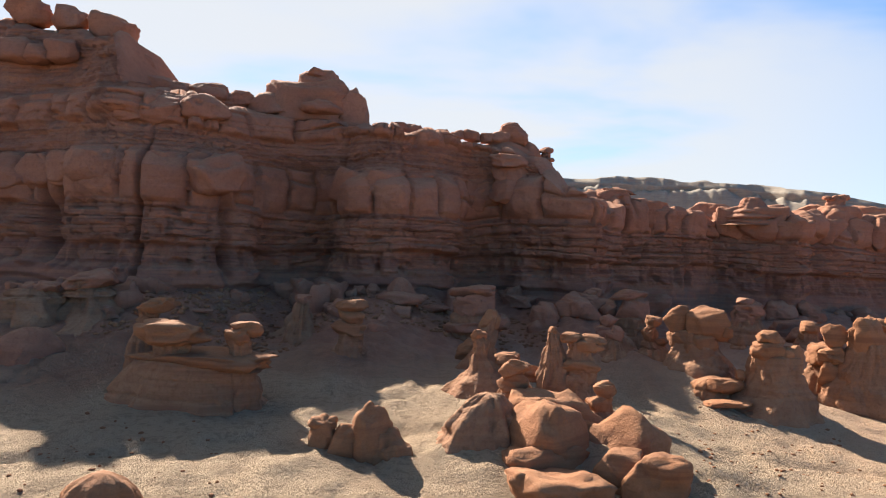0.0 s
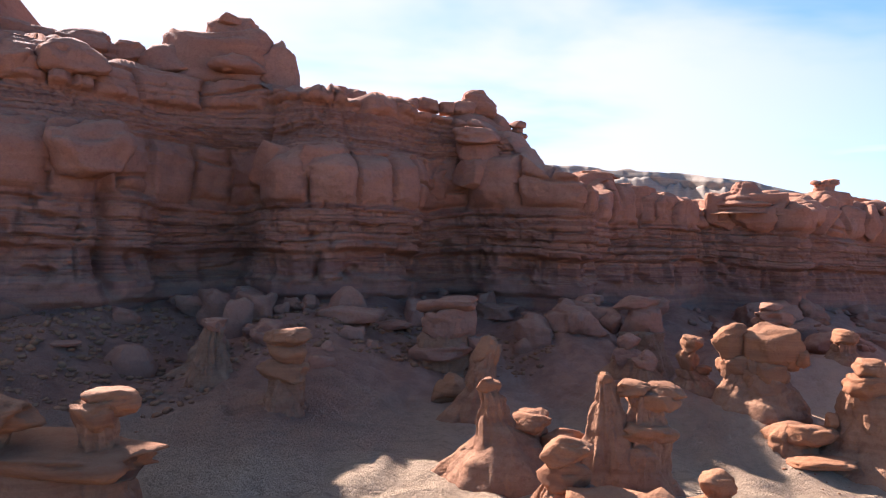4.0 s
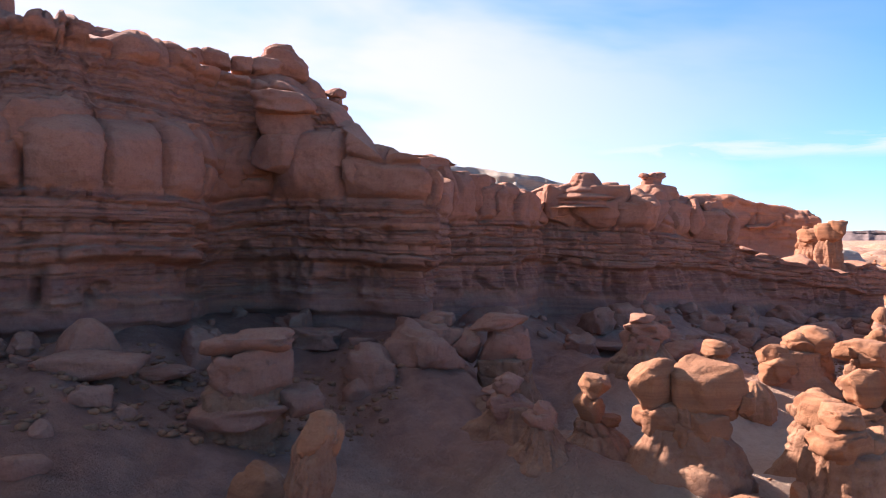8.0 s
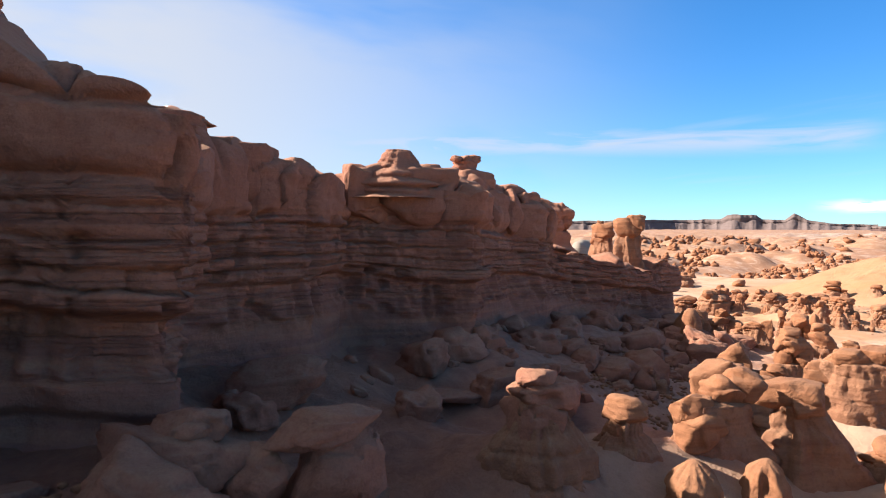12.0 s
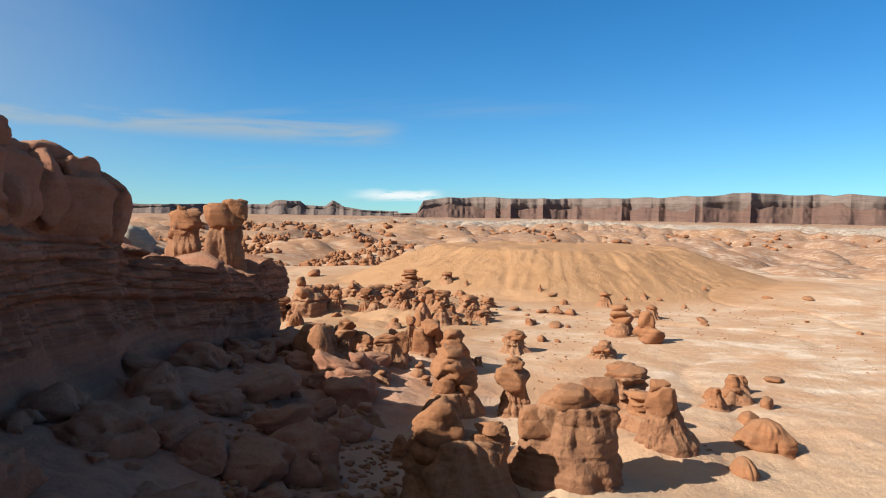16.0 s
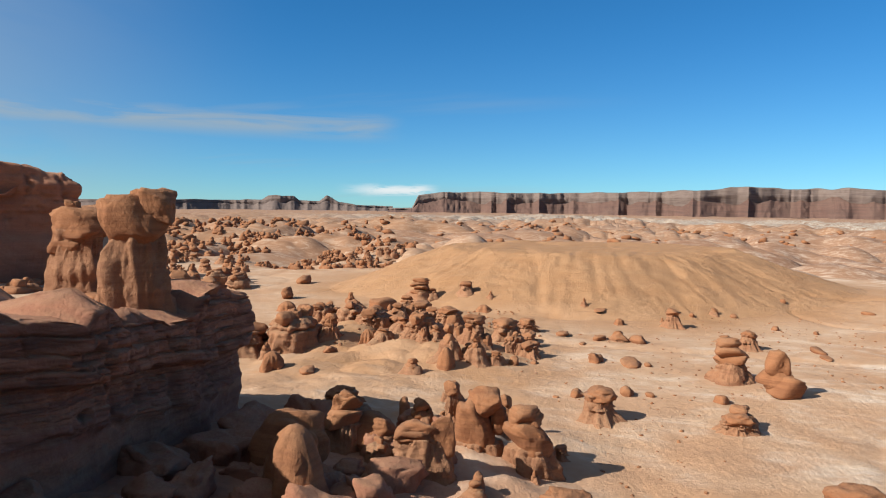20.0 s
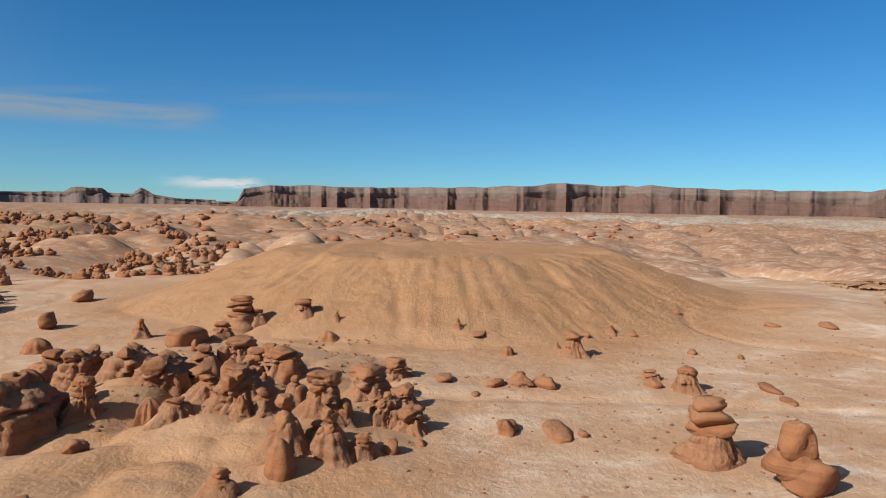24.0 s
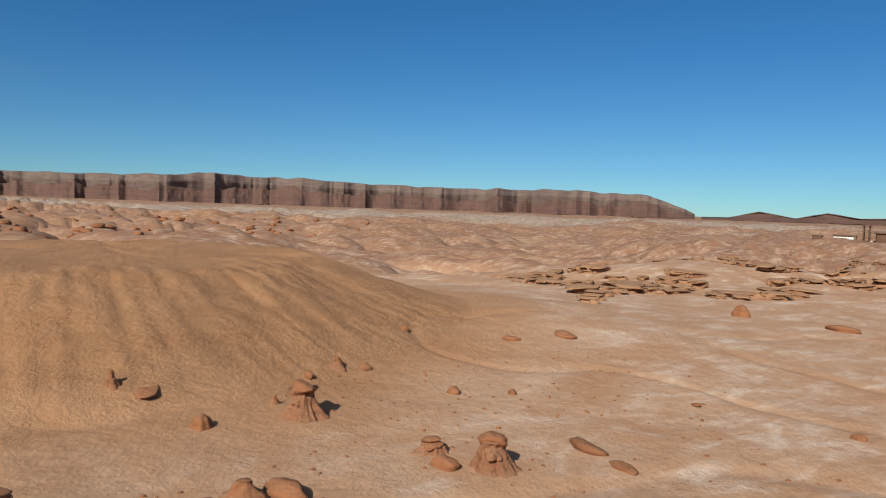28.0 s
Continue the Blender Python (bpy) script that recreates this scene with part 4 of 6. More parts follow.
far_cliff = part("cliff_far", cliff_mesh([30, 70, 110, 145, 165, 175, 176, 186, 190], [236, 212, 194, 182, 174, 166, 178, 196, 230], lambda x, q: np.interp(x, [30, 120, 155, 168, 176], [28, 26, 24.5, 23.5, 19]) + 1.6 * grain(q / 6, q * 0, 1.0), lambda x: x * 0 + 1.0, lambda x: x * 0 + 1.0, 0.6, 0.45, 8), CLIFF)
tagged(far_cliff, "farther red cliff, sunlit along its end", "cliff", kind="structure")


# ---- far mesas ----
def rampart(name, centre, az0, az1, dist, tops, cliff_share, talus, gap, seed, material, label, cap_material=None, sharp=1.0):
    """A long mesa front on an arc round centre: spurs of talus, upright caprock, flat top. tops: azimuths and heights."""
    az = np.arange(az0, az1, gap)
    h = np.interp(az, tops[0], tops[1])
    a = az * dist * math.pi / 180
    bend = 0.05 * dist * fractal(a / (dist * 0.16), a * 0, seed, 3)
    # buttresses and alcoves of the caprock, shared by the slope under it
    wave = 1 - 2.4 * np.abs(grain(a / (talus * 0.8), a * 0, seed + 4))
    ripple = 1 - 2.4 * np.abs(grain(a / (talus * 0.28), a * 0, seed + 5))
    alcove = -talus * sharp * (0.09 * wave + 0.035 * ripple + 0.02 * np.abs(grain(a / (talus * 0.09), a * 0, seed + 3)))
    def ring(r, zz):
        d = dist + bend + alcove + r
        return np.stack([centre[0] + d * np.sin(np.radians(az)), centre[1] + d * np.cos(np.radians(az)), zz + 0 * az], -1)

    # spurs and gullies of talus under the caprock
    share = h * (1 - cliff_share)
    spur = 0.4 * wave + 0.6 * ripple
    P = []
    for f in np.linspace(0.66, -0.12, 24):
        reach = np.maximum(0.42 + 0.14 * sharp * spur, 0.16)
        prof = np.clip(1 - max(f, 0.0) / reach, 0, 1)
        P.append(ring(-f * talus, share * prof ** 1.1 * np.clip(1.0 + 0.20 * sharp * spur, 0.62, 1.5) + 0.03 * h * grain(a / (talus * 0.05), a * 0 + f * 9, seed + 11) - 0.4))
    P = np.array(P)
    slope = part(name, (P.reshape(-1, 3), grid_faces(P.shape[0], P.shape[1])), material)
    C = []
    for r, z in ((0.02, -0.9), (0.02, 0.0), (0.006, 0.30), (0.010, 0.52), (0.035, 0.56), (0.04, 0.86), (0.07, 0.95), (0.14, 1.0), (0.6, 1.0), (1.4, 0.98)):
        notch = talus * (0.10 * np.abs(grain(a / (talus * 0.42), a * 0, seed + 6)) + 0.035 * np.abs(grain(a / (talus * 0.14), a * 0 + z, seed + 7)))
        C.append(ring(r * talus + notch * (r < 0.3), (h * (1 - cliff_share + cliff_share * z) if z > -0.5 else h * 0 - 3.0) + h * 0.035 * grain(a / (talus * 0.2), a * 0, seed + 8) * (z > 0.9)))
    C = np.array(C)
    part("caprock", (C.reshape(-1, 3), grid_faces(C.shape[0], C.shape[1])), cap_material or material, slope, "upright banded caprock")
    return tagged(slope, label, "mesa", kind="structure")


CENTRE = (70, 60)
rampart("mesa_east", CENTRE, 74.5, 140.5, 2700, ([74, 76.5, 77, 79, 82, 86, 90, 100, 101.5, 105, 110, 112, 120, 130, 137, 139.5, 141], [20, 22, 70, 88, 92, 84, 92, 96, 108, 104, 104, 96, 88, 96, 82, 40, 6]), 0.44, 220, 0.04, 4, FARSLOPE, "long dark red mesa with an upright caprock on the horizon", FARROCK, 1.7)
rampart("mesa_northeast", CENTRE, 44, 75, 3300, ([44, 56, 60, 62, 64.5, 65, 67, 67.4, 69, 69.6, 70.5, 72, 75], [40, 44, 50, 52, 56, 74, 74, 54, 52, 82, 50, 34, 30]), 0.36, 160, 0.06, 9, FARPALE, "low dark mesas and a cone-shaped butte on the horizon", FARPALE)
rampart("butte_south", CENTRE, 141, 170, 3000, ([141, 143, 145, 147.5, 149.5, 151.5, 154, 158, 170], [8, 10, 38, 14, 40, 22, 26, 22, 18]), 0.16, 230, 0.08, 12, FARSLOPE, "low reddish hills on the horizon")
rampart("bluff_grey", (0, 20), -14, 46, 520, ([-14, 5, 15, 24, 30, 36, 41, 46], [74, 74, 71, 65, 57, 44, 26, 4]), 0.12, 60, 0.12, 15, GREY, "pale grey-green shale bluff with a thin hard cap", None, 0.3)


# ---- hoodoos ----
LABELS = {
    "M": "mushroom-shaped red siltstone hoodoo with a rounded cap on a crumbling pedestal",
    "T": "hoodoo of stacked flat red rock lobes on a sandy mound",
    "K": "knobbly hoodoo of rounded rock balls on a mudstone mound",
    "S": "tapering red rock spire rising from a sandy mound",
    "B": "broad hoodoo with several bulging rock heads on one body",
    "D": "smooth rounded red boulder half buried in sand",
    "L": "thick leaning slab of red rock on a sandy mound",
    "F": "flat weathered rock slab lying on the soil",
}


def hoodoo(x, y, high, wide, kind, sub=3, turn=None, ground_z=None, group="hoodoos of the valley"):
    """A weathered rock formation of that kind, high metres above the ground."""
    seed = (x * 1.37 + y * 2.11) % 97
    r = random.Random(int(seed * 1000))
    turn = r.uniform(-25, 25) if turn is None else turn
    z = float(land(x, y)) if ground_z is None else ground_z
    H, W = high, wide
    # near the cliff the redder material stands in for the tone of shade
    rock = CLIFF if x < 64 and y > float(cliff_y(x)) - 15 and x > -30 else ROCK
    seg, rings = {2: (12, 7), 3: (24, 13), 4: (60, 28)}[sub]
    name = "boulder" if kind in "DF" else "hoodoo"
    if kind in "DF":
        d = W * (0.8 if kind == "D" else 0.62)
        if kind == "D" and W > 1.7:
            shape = column(-0.7 - 0.1 * W, H, [W * 0.72] + [W * 0.57 * math.sqrt(1 - (k / 9.2) ** 2.2) for k in range(10)], seed, deep=0.8, seg=seg, rings=rings, rough=0.2, beds=0.05, turn=turn, lump=0.7)
            ob = part(name, shape, rock)
            ob.location = (x, y, z)
            return tagged(ob, LABELS[kind], "boulder", group)
        shape = blob(0, 0, H * 0.14 if kind == "D" else H * 0.30, W * 1.08, d, H * (1.75 if kind == "D" else 1.5), seed, 0.18, sub, 0.85, r.uniform(-12, 12), turn)
        ob = part(name, shape, rock)
        ob.location = (x, y, z)
        return tagged(ob, LABELS[kind], "boulder", group)
    root = new(name)
    root.location = (x, y, z)
    tagged(root, LABELS[kind], "rock formation", group)

    def col(nm, z0, z1, radii, mat=MOUND, **kw):
        if nm == "mound":
            z0, radii = -0.5 - 0.5 * W, [radii[0] * 1.55] + radii
            kw = dict(kw, rill=0.22, lump=1.2)
        elif nm in ("neck", "body"):
            kw = dict(kw, rill=0.11, lump=1.0)
        return part(nm, column(z0, z1, radii, seed + z1, seg=seg, rings=rings, turn=turn, **kw), mat, root)

    def ball(nm, cx, cz, w, d, h, rough=0.2, square=0.82):
        a, tilt, more = radians(turn), r.uniform(-14, 14), r.uniform(-20, 20)
        if sub < 3:
            shape = blob(cx * math.cos(a), cx * math.sin(a), cz, w, d, h, seed + cz + cx, rough, sub, square, tilt, turn + more)
        else:
            v, f = stone(w * 1.06, d * 1.06, h * 1.1, seed + cz + cx, square, tilt, sub)
            b = a + radians(more)
            shape = np.stack([cx * math.cos(a) + v[:, 0] * math.cos(b) - v[:, 1] * math.sin(b), cx * math.sin(a) + v[:, 0] * math.sin(b) + v[:, 1] * math.cos(b), cz + v[:, 2]], 1), f
        return part(nm, shape, rock, root)

    if kind == "M":
        col("mound", -0.5, H * 0.62, [W * 1.35, W * 0.92, W * 0.64, W * 0.46, W * 0.36], rough=0.24)
        col("neck", H * 0.40, H * 0.84, [W * 0.47, W * 0.42, W * 0.38, W * 0.43], MOUND, beds=0.16, rough=0.26)
        ball("cap", r.uniform(-0.08, 0.08) * W, H * 0.84, W * 0.98, W * 0.86, min(max(H * 0.34, W * 0.42), W * 0.62), 0.24)
        if r.random() < 0.5:
            ball("lobe", r.choice((-0.3, 0.3)) * W, H * 0.66, W * 0.55, W * 0.5, H * 0.22)
    elif kind == "T":
        col("mound", -0.5, H * 0.40, [W * 1.15, W * 0.80, W * 0.58, W * 0.46], rough=0.24)
        n = 3 if H < 2.5 else 4
        for k in range(n):
            f = (k + 0.5) / n
            ball("lobe", r.uniform(-0.12, 0.12) * W, H * (0.30 + 0.64 * f), W * (0.84 - 0.24 * f + r.uniform(-0.1, 0.1)), W * 0.78, H * 1.02 / n, 0.22, 0.78)
        col("neck", H * 0.2, H * 0.9, [W * 0.34, W * 0.28, W * 0.22], ROCK)
    elif kind == "K":
        col("mound", -0.5, H * 0.52, [W * 1.25, W * 0.85, W * 0.60, W * 0.42], rough=0.24)
        ball("body", 0, H * 0.48, W * 0.86, W * 0.8, H * 0.44)
        ball("lobe", r.choice((-0.2, 0.2)) * W, H * 0.56, W * 0.5, W * 0.5, H * 0.26)
        ball("cap", r.uniform(-0.1, 0.1) * W, H * 0.83, W * 0.66, W * 0.6, H * 0.36)
    elif kind == "S":
        col("mound", -0.5, H * 0.46, [W * 1.15, W * 0.78, W * 0.50, W * 0.30], rough=0.24)
        col("shaft", H * 0.2, H * 0.96, [W * 0.46, W * 0.37, W * 0.30, W * 0.25, W * 0.19, W * 0.13], rock, beds=0.22, rough=0.28, rill=0.15, lean=r.uniform(-0.12, 0.12) * W)
        ball("cap", r.uniform(-0.06, 0.06) * W, H * 0.955, W * 0.27, W * 0.25, H * 0.08, 0.3, 0.66)
        ball("shoulder", r.choice((-0.22, 0.22)) * W, H * 0.52, W * 0.34, W * 0.36, H * 0.13, 0.3, 0.66)
    elif kind == "L":
        col("mound", -0.5, H * 0.45, [W * 1.2, W * 0.85, W * 0.62, W * 0.5], rough=0.24)
        part("slab", joined([blob(0.0, 0, H * 0.5, W * 0.95, W * 0.8, H * 1.05, seed, 0.2, sub, 0.62, 9, turn), blob(0.12 * W, 0, H * 0.86, W * 0.85, W * 0.75, H * 0.28, seed + 1, 0.2, sub, 0.66, -6, turn)]), rock, root)
    elif kind == "B":
        col("mound", -0.5, H * 0.48, [W * 0.95, W * 0.74, W * 0.60, W * 0.50], rough=0.24, deep=0.85)
        col("body", H * 0.1, H * 0.74, [W * 0.54, W * 0.50, W * 0.48, W * 0.38], MOUND, beds=0.16, deep=0.72, rough=0.3)
        n = 3 if W < 2.8 else 5
        for k in range(n):
            c = (k / (n - 1) - 0.5) * 0.74
            w = W * r.uniform(0.24, 0.40)
            ball("cap", c * W, H * r.uniform(0.68, 0.84), w, w * r.uniform(0.8, 1.2), max(H * r.uniform(0.22, 0.36), w * r.uniform(0.5, 0.75)), 0.28, 0.78)
        ball("lobe", r.uniform(-0.3, 0.3) * W, H * 0.40, W * 0.42, W * 0.56, max(H * 0.34, W * 0.24))
    return root


hoodoo(-10.7, 22.3, 1.25, 2.58, "D", 4)
hoodoo(-10.0, 49.8, 1.88, 1.56, "K", 4)
hoodoo(-9.4, 52.6, 1.89, 1.42, "D", 3)
hoodoo(-4.3, 47.1, 0.46, 1.22, "D", 3)
hoodoo(8.0, 55.6, 0.52, 1.93, "D", 3)
hoodoo(-13.7, 48.9, 0.98, 2.23, "D", 3)
hoodoo(-16.5, 48.1, 0.15, 1.45, "D", 3)
hoodoo(-23.2, 46.2, 2.49, 3.27, "M", 4)
hoodoo(-26.6, 45.4, 2.16, 3.57, "B", 4)
hoodoo(-23.0, 39.2, 1.34, 3.38, "D", 3)
hoodoo(-3.3, 55.1, 1.81, 2.15, "D", 4)
hoodoo(-3.3, 54.1, 0.8, 3.81, "F", 4)
hoodoo(-0.8, 56.0, 0.33, 2.52, "F", 4)
hoodoo(16.2, 41.5, 0.69, 2.61, "D", 4)
hoodoo(16.3, 39.8, 0.29, 2.51, "F", 4)
hoodoo(29.8, 54.0, 1.51, 2.59, "D", 4)
hoodoo(30.5, 67.7, 0.44, 4.45, "F", 4)
hoodoo(33.1, 52.7, 1.38, 2.21, "D", 4)
hoodoo(42.3, 50.9, 2.19, 2.8, "K", 4)
hoodoo(94.8, 53.7, 1.47, 2.11, "K", 3)
hoodoo(77.7, 44.7, 2.19, 2.32, "S", 3)
hoodoo(75.2, 46.3, 1.57, 1.63, "S", 3)
hoodoo(68.3, 54.4, 1.19, 1.89, "D", 4)
hoodoo(66.5, 45.0, 1.63, 3.43, "D", 4)
hoodoo(84.7, 73.4, 1.9, 1.6, "K", 4)
hoodoo(71.2, 75.6, 3.17, 3.1, "D", 3)
hoodoo(79.3, 45.9, 0.86, 1.73, "D", 4)
hoodoo(81.5, 43.3, 1.37, 1.63, "S", 3)
hoodoo(87.1, 39.4, 0.36, 2.44, "F", 3)
hoodoo(76.7, 42.5, 0.66, 1.47, "F", 3)
hoodoo(72.4, 44.7, 0.67, 2.02, "D", 3)
hoodoo(85.7, 78.5, 2.37, 2.86, "T", 4)
hoodoo(96.0, 73.6, 1.42, 1.41, "K", 4)
hoodoo(88.3, 68.9, 2.23, 1.39, "K", 4)
hoodoo(94.9, 62.9, 2.01, 2.41, "M", 4)
hoodoo(100.8, 64.5, 0.55, 1.06, "D", 3)
hoodoo(102.3, 60.5, 0.57, 1.34, "D", 3)
hoodoo(102.4, 58.7, 0.32, 0.8, "D", 3)
hoodoo(93.7, 54.1, 1.03, 2.06, "M", 4)
hoodoo(101.4, 53.6, 0.54, 1.29, "D", 3)
hoodoo(114.9, 62.6, 0.51, 1.54, "D", 3)
hoodoo(125.3, 46.2, 1.97, 1.89, "M", 4)
hoodoo(129.2, 47.8, 0.82, 1.77, "K", 4)
hoodoo(126.6, 48.6, 0.54, 1.69, "F", 3)
hoodoo(148.1, 63.4, 1.06, 0.83, "S", 3)
hoodoo(146.9, 61.2, 0.15, 2.42, "F", 3)
hoodoo(140.0, 58.9, 0.81, 1.89, "D", 3)
hoodoo(139.4, 52.2, 2.39, 1.98, "M", 4)
hoodoo(143.0, 53.1, 0.72, 0.67, "S", 3)
hoodoo(150.5, 45.1, 0.84, 1.11, "K", 3)
hoodoo(150.2, 42.5, 0.42, 1.11, "D", 3)
hoodoo(160.0, 33.3, 0.53, 0.84, "D", 3)
hoodoo(148.5, 48.4, 0.45, 0.84, "D", 3)
hoodoo(126.7, 59.8, 1.12, 2.28, "S", 3)
hoodoo(126.7, 57.7, 0.74, 2.66, "F", 3)
hoodoo(126.4, 61.9, 0.51, 1.65, "D", 3)
hoodoo(114.1, 62.8, 0.8, 1.45, "D", 4)
hoodoo(114.0, 59.3, 0.39, 2.96, "F", 4)
hoodoo(113.7, 57.8, 0.35, 0.76, "D", 3)
hoodoo(123.9, 63.8, 0.2, 0.87, "D", 3)
hoodoo(139.7, 39.7, 0.46, 1.07, "D", 3)
hoodoo(128.0, 66.1, 0.39, 2.32, "F", 3)
hoodoo(124.1, 94.0, 3.0, 3.75, "B", 4)
hoodoo(123.3, 90.1, 1.79, 3.52, "B", 4)
hoodoo(127.6, 97.9, 2.14, 2.51, "K", 3)
hoodoo(114.2, 89.6, 2.36, 1.58, "T", 4)
hoodoo(121.8, 87.3, 1.86, 4.63, "B", 4)
hoodoo(148.4, 98.7, 2.08, 1.95, "S", 3)
hoodoo(144.3, 92.5, 1.61, 4.82, "F", 3)
hoodoo(125.6, 85.4, 1.9, 2.05, "K", 3)
hoodoo(131.3, 83.9, 1.43, 2.73, "M", 4)
hoodoo(116.6, 82.5, 1.53, 2.01, "K", 4)
hoodoo(115.0, 80.0, 2.68, 3.53, "B", 4)
hoodoo(126.3, 79.2, 1.83, 2.89, "M", 4)
hoodoo(127.2, 81.6, 1.75, 2.05, "K", 4)
hoodoo(120.7, 77.4, 1.55, 1.16, "K", 3)
hoodoo(113.7, 74.5, 3.12, 2.18, "M", 4)
hoodoo(121.5, 72.2, 2.26, 3.28, "M", 4)
hoodoo(128.3, 70.3, 1.31, 2.2, "M", 4)
hoodoo(119.8, 69.5, 1.22, 1.85, "M", 4)
hoodoo(115.0, 70.5, 2.13, 2.03, "B", 4)
hoodoo(108.7, 76.1, 2.9, 1.64, "K", 4)
hoodoo(108.6, 73.6, 2.53, 1.64, "K", 4)
hoodoo(112.9, 79.5, 1.39, 1.31, "S", 3)
hoodoo(113.6, 83.8, 0.85, 1.8, "K", 4)
hoodoo(108.9, 71.8, 1.15, 1.45, "K", 4)
hoodoo(114.3, 69.0, 1.29, 1.94, "M", 4)
hoodoo(153.3, 88.7, 3.61, 3.55, "T", 3)
hoodoo(153.8, 81.6, 1.62, 2.24, "M", 3)
hoodoo(151.7, 77.4, 0.95, 0.86, "S", 3)
hoodoo(136.9, 82.3, 0.75, 1.57, "D", 3)
hoodoo(146.5, 77.8, 0.82, 2.49, "D", 3)
hoodoo(109.9, 70.2, 0.69, 1.01, "D", 3)
hoodoo(114.9, 85.8, 1.41, 1.86, "D", 4)
hoodoo(153.8, 111.4, 1.65, 3.04, "F", 3)
hoodoo(153.1, 86.8, 1.58, 1.85, "K", 3)
hoodoo(148.0, 89.7, 1.96, 2.29, "K", 3)
hoodoo(179.2, 118.8, 1.46, 4.04, "F", 3)
hoodoo(109.1, 87.9, 0.6, 1.58, "D", 4)
hoodoo(111.8, 68.4, 0.26, 1.18, "F", 3)
hoodoo(118.3, 21.4, 0.34, 0.97, "D", 3)
hoodoo(159.6, -23.7, 1.77, 2.69, "D", 3)
hoodoo(128.9, 24.5, 0.2, 1.04, "F", 3)
hoodoo(137.6, 35.6, 0.37, 0.71, "D", 3)
hoodoo(124.9, 39.3, 0.41, 2.03, "F", 3)
hoodoo(121.9, 39.5, 0.22, 1.59, "F", 3)
hoodoo(152.0, 17.6, 0.48, 2.46, "F", 3)
hoodoo(153.4, 23.9, 0.43, 1.8, "F", 3)
hoodoo(145.1, -24.7, 0.61, 4.44, "F", 3)
hoodoo(11.8, 48.9, 2.45, 2.0, "K", 4)
hoodoo(25.4, 46.3, 3.96, 2.6, "M", 4)
hoodoo(68.2, 52.2, 2.58, 2.7, "T", 4)
hoodoo(72.9, 52.8, 3.02, 2.9, "M", 4)
hoodoo(13.0, 52.2, 1.2, 1.9, "K", 4)
hoodoo(60.8, 47.5, 0.87, 1.8, "D", 4)
hoodoo(110.2, 97.0, 2.46, 3.92, "M", 4)
hoodoo(112.7, 92.9, 3.94, 5.62, "B", 4)
hoodoo(102.1, 90.6, 1.48, 2.26, "D", 4)
hoodoo(138.0, 121.3, 5.48, 3.64, "M", 4)
hoodoo(162.3, 143.2, 4.73, 6.04, "B", 3)
hoodoo(149.1, 123.0, 3.53, 3.73, "K", 3)
hoodoo(172.4, 133.8, 3.34, 5.63, "B", 3)
hoodoo(168.0, 127.7, 2.75, 4.41, "B", 3)
hoodoo(139.6, 105.3, 1.41, 3.0, "D", 3)
hoodoo(101.8, 87.2, 0.42, 2.14, "F", 3)


# ---- formations along the way ----
formation(-12.7, 33.2, -6, "long red hoodoo with three mushroom heads on one ledge", [
    lump("cap", 0.02, 0.03, 2.69, 3.72, 3.48, 2.16, 0.78),
    lump("lobe", -0.73, 0.03, 3.11, 3.79, 1.54, 0.92, 0.80),
    pillar("neck", [(3.02, -0.00, 0.97), (2.20, -0.01, 0.85), (1.62, -0.04, 1.13)], 0.55, 0.03),
    lump("ledge", 1.27, 0.23, 1.51, 2.34, 6.96, 2.92, 0.60),
    pillar("mound", [(1.84, 1.15, 2.80), (1.20, 1.12, 3.10), (0.20, 1.10, 3.45), (-0.40, 1.10, 4.10), (-0.90, 1.08, 5.60)], 0.52, 0.33),
    lump("cap", 3.12, 0.03, 2.69, 3.51, 1.23, 1.11),
    lump("cap", 3.51, 0.33, 3.10, 3.76, 1.37, 1.23, 0.70, -6),
    pillar("neck", [(3.17, 3.24, 0.49), (2.25, 3.26, 0.58), (1.67, 3.29, 0.77)], 0.90, 0.03),
    lump("cap", -2.11, 2.63, 3.85, 4.64, 1.76, 1.41, 0.70, -9),
    lump("lobe", -2.71, 2.63, 3.44, 4.25, 0.99, 0.89),
    pillar("neck", [(3.78, -2.71, 0.41), (2.75, -2.96, 0.53), (1.06, -2.96, 1.07)], 0.90, 2.63)])
formation(1.8, 36.8, -6, "slender red spire with a shoulder on a sandy mound", [
    pillar("shaft", [(3.32, 0.10, 0.21), (2.87, 0.27, 0.49), (2.26, 0.32, 0.65), (1.52, 0.61, 1.11), (0.91, 0.73, 1.79), (0.17, 0.90, 2.37), (-1.18, 1.19, 3.21)], 0.80, 0.04),
    lump("cap", 0.16, 0.04, 2.92, 3.49, 0.81, 0.69),
    lump("shoulder", 1.64, 0.04, 1.66, 2.30, 1.33, 1.07)])
formation(3.4, 32.6, -6, "knobbly red rock figure on a crumbling pedestal", [
    lump("cap", 0.06, -0.01, 1.24, 2.01, 1.41, 1.13, 0.65),
    lump("body", -0.02, -0.01, 0.45, 1.41, 1.41, 1.20),
    pillar("pedestal", [(0.71, 0.07, 0.66), (0.07, 0.10, 1.07), (-0.68, 0.17, 1.76), (-1.75, 0.24, 3.10)], 0.80, -0.01)])
formation(1.8, 30.0, 0, "crumbling dome of pale mudstone", [
    pillar("mound", [(1.15, 0.30, 0.60), (0.73, 0.25, 1.05), (0.03, 0.10, 1.50), (-0.70, -0.01, 1.95), (-1.55, 0.00, 2.50)], 0.90, 0.00)])
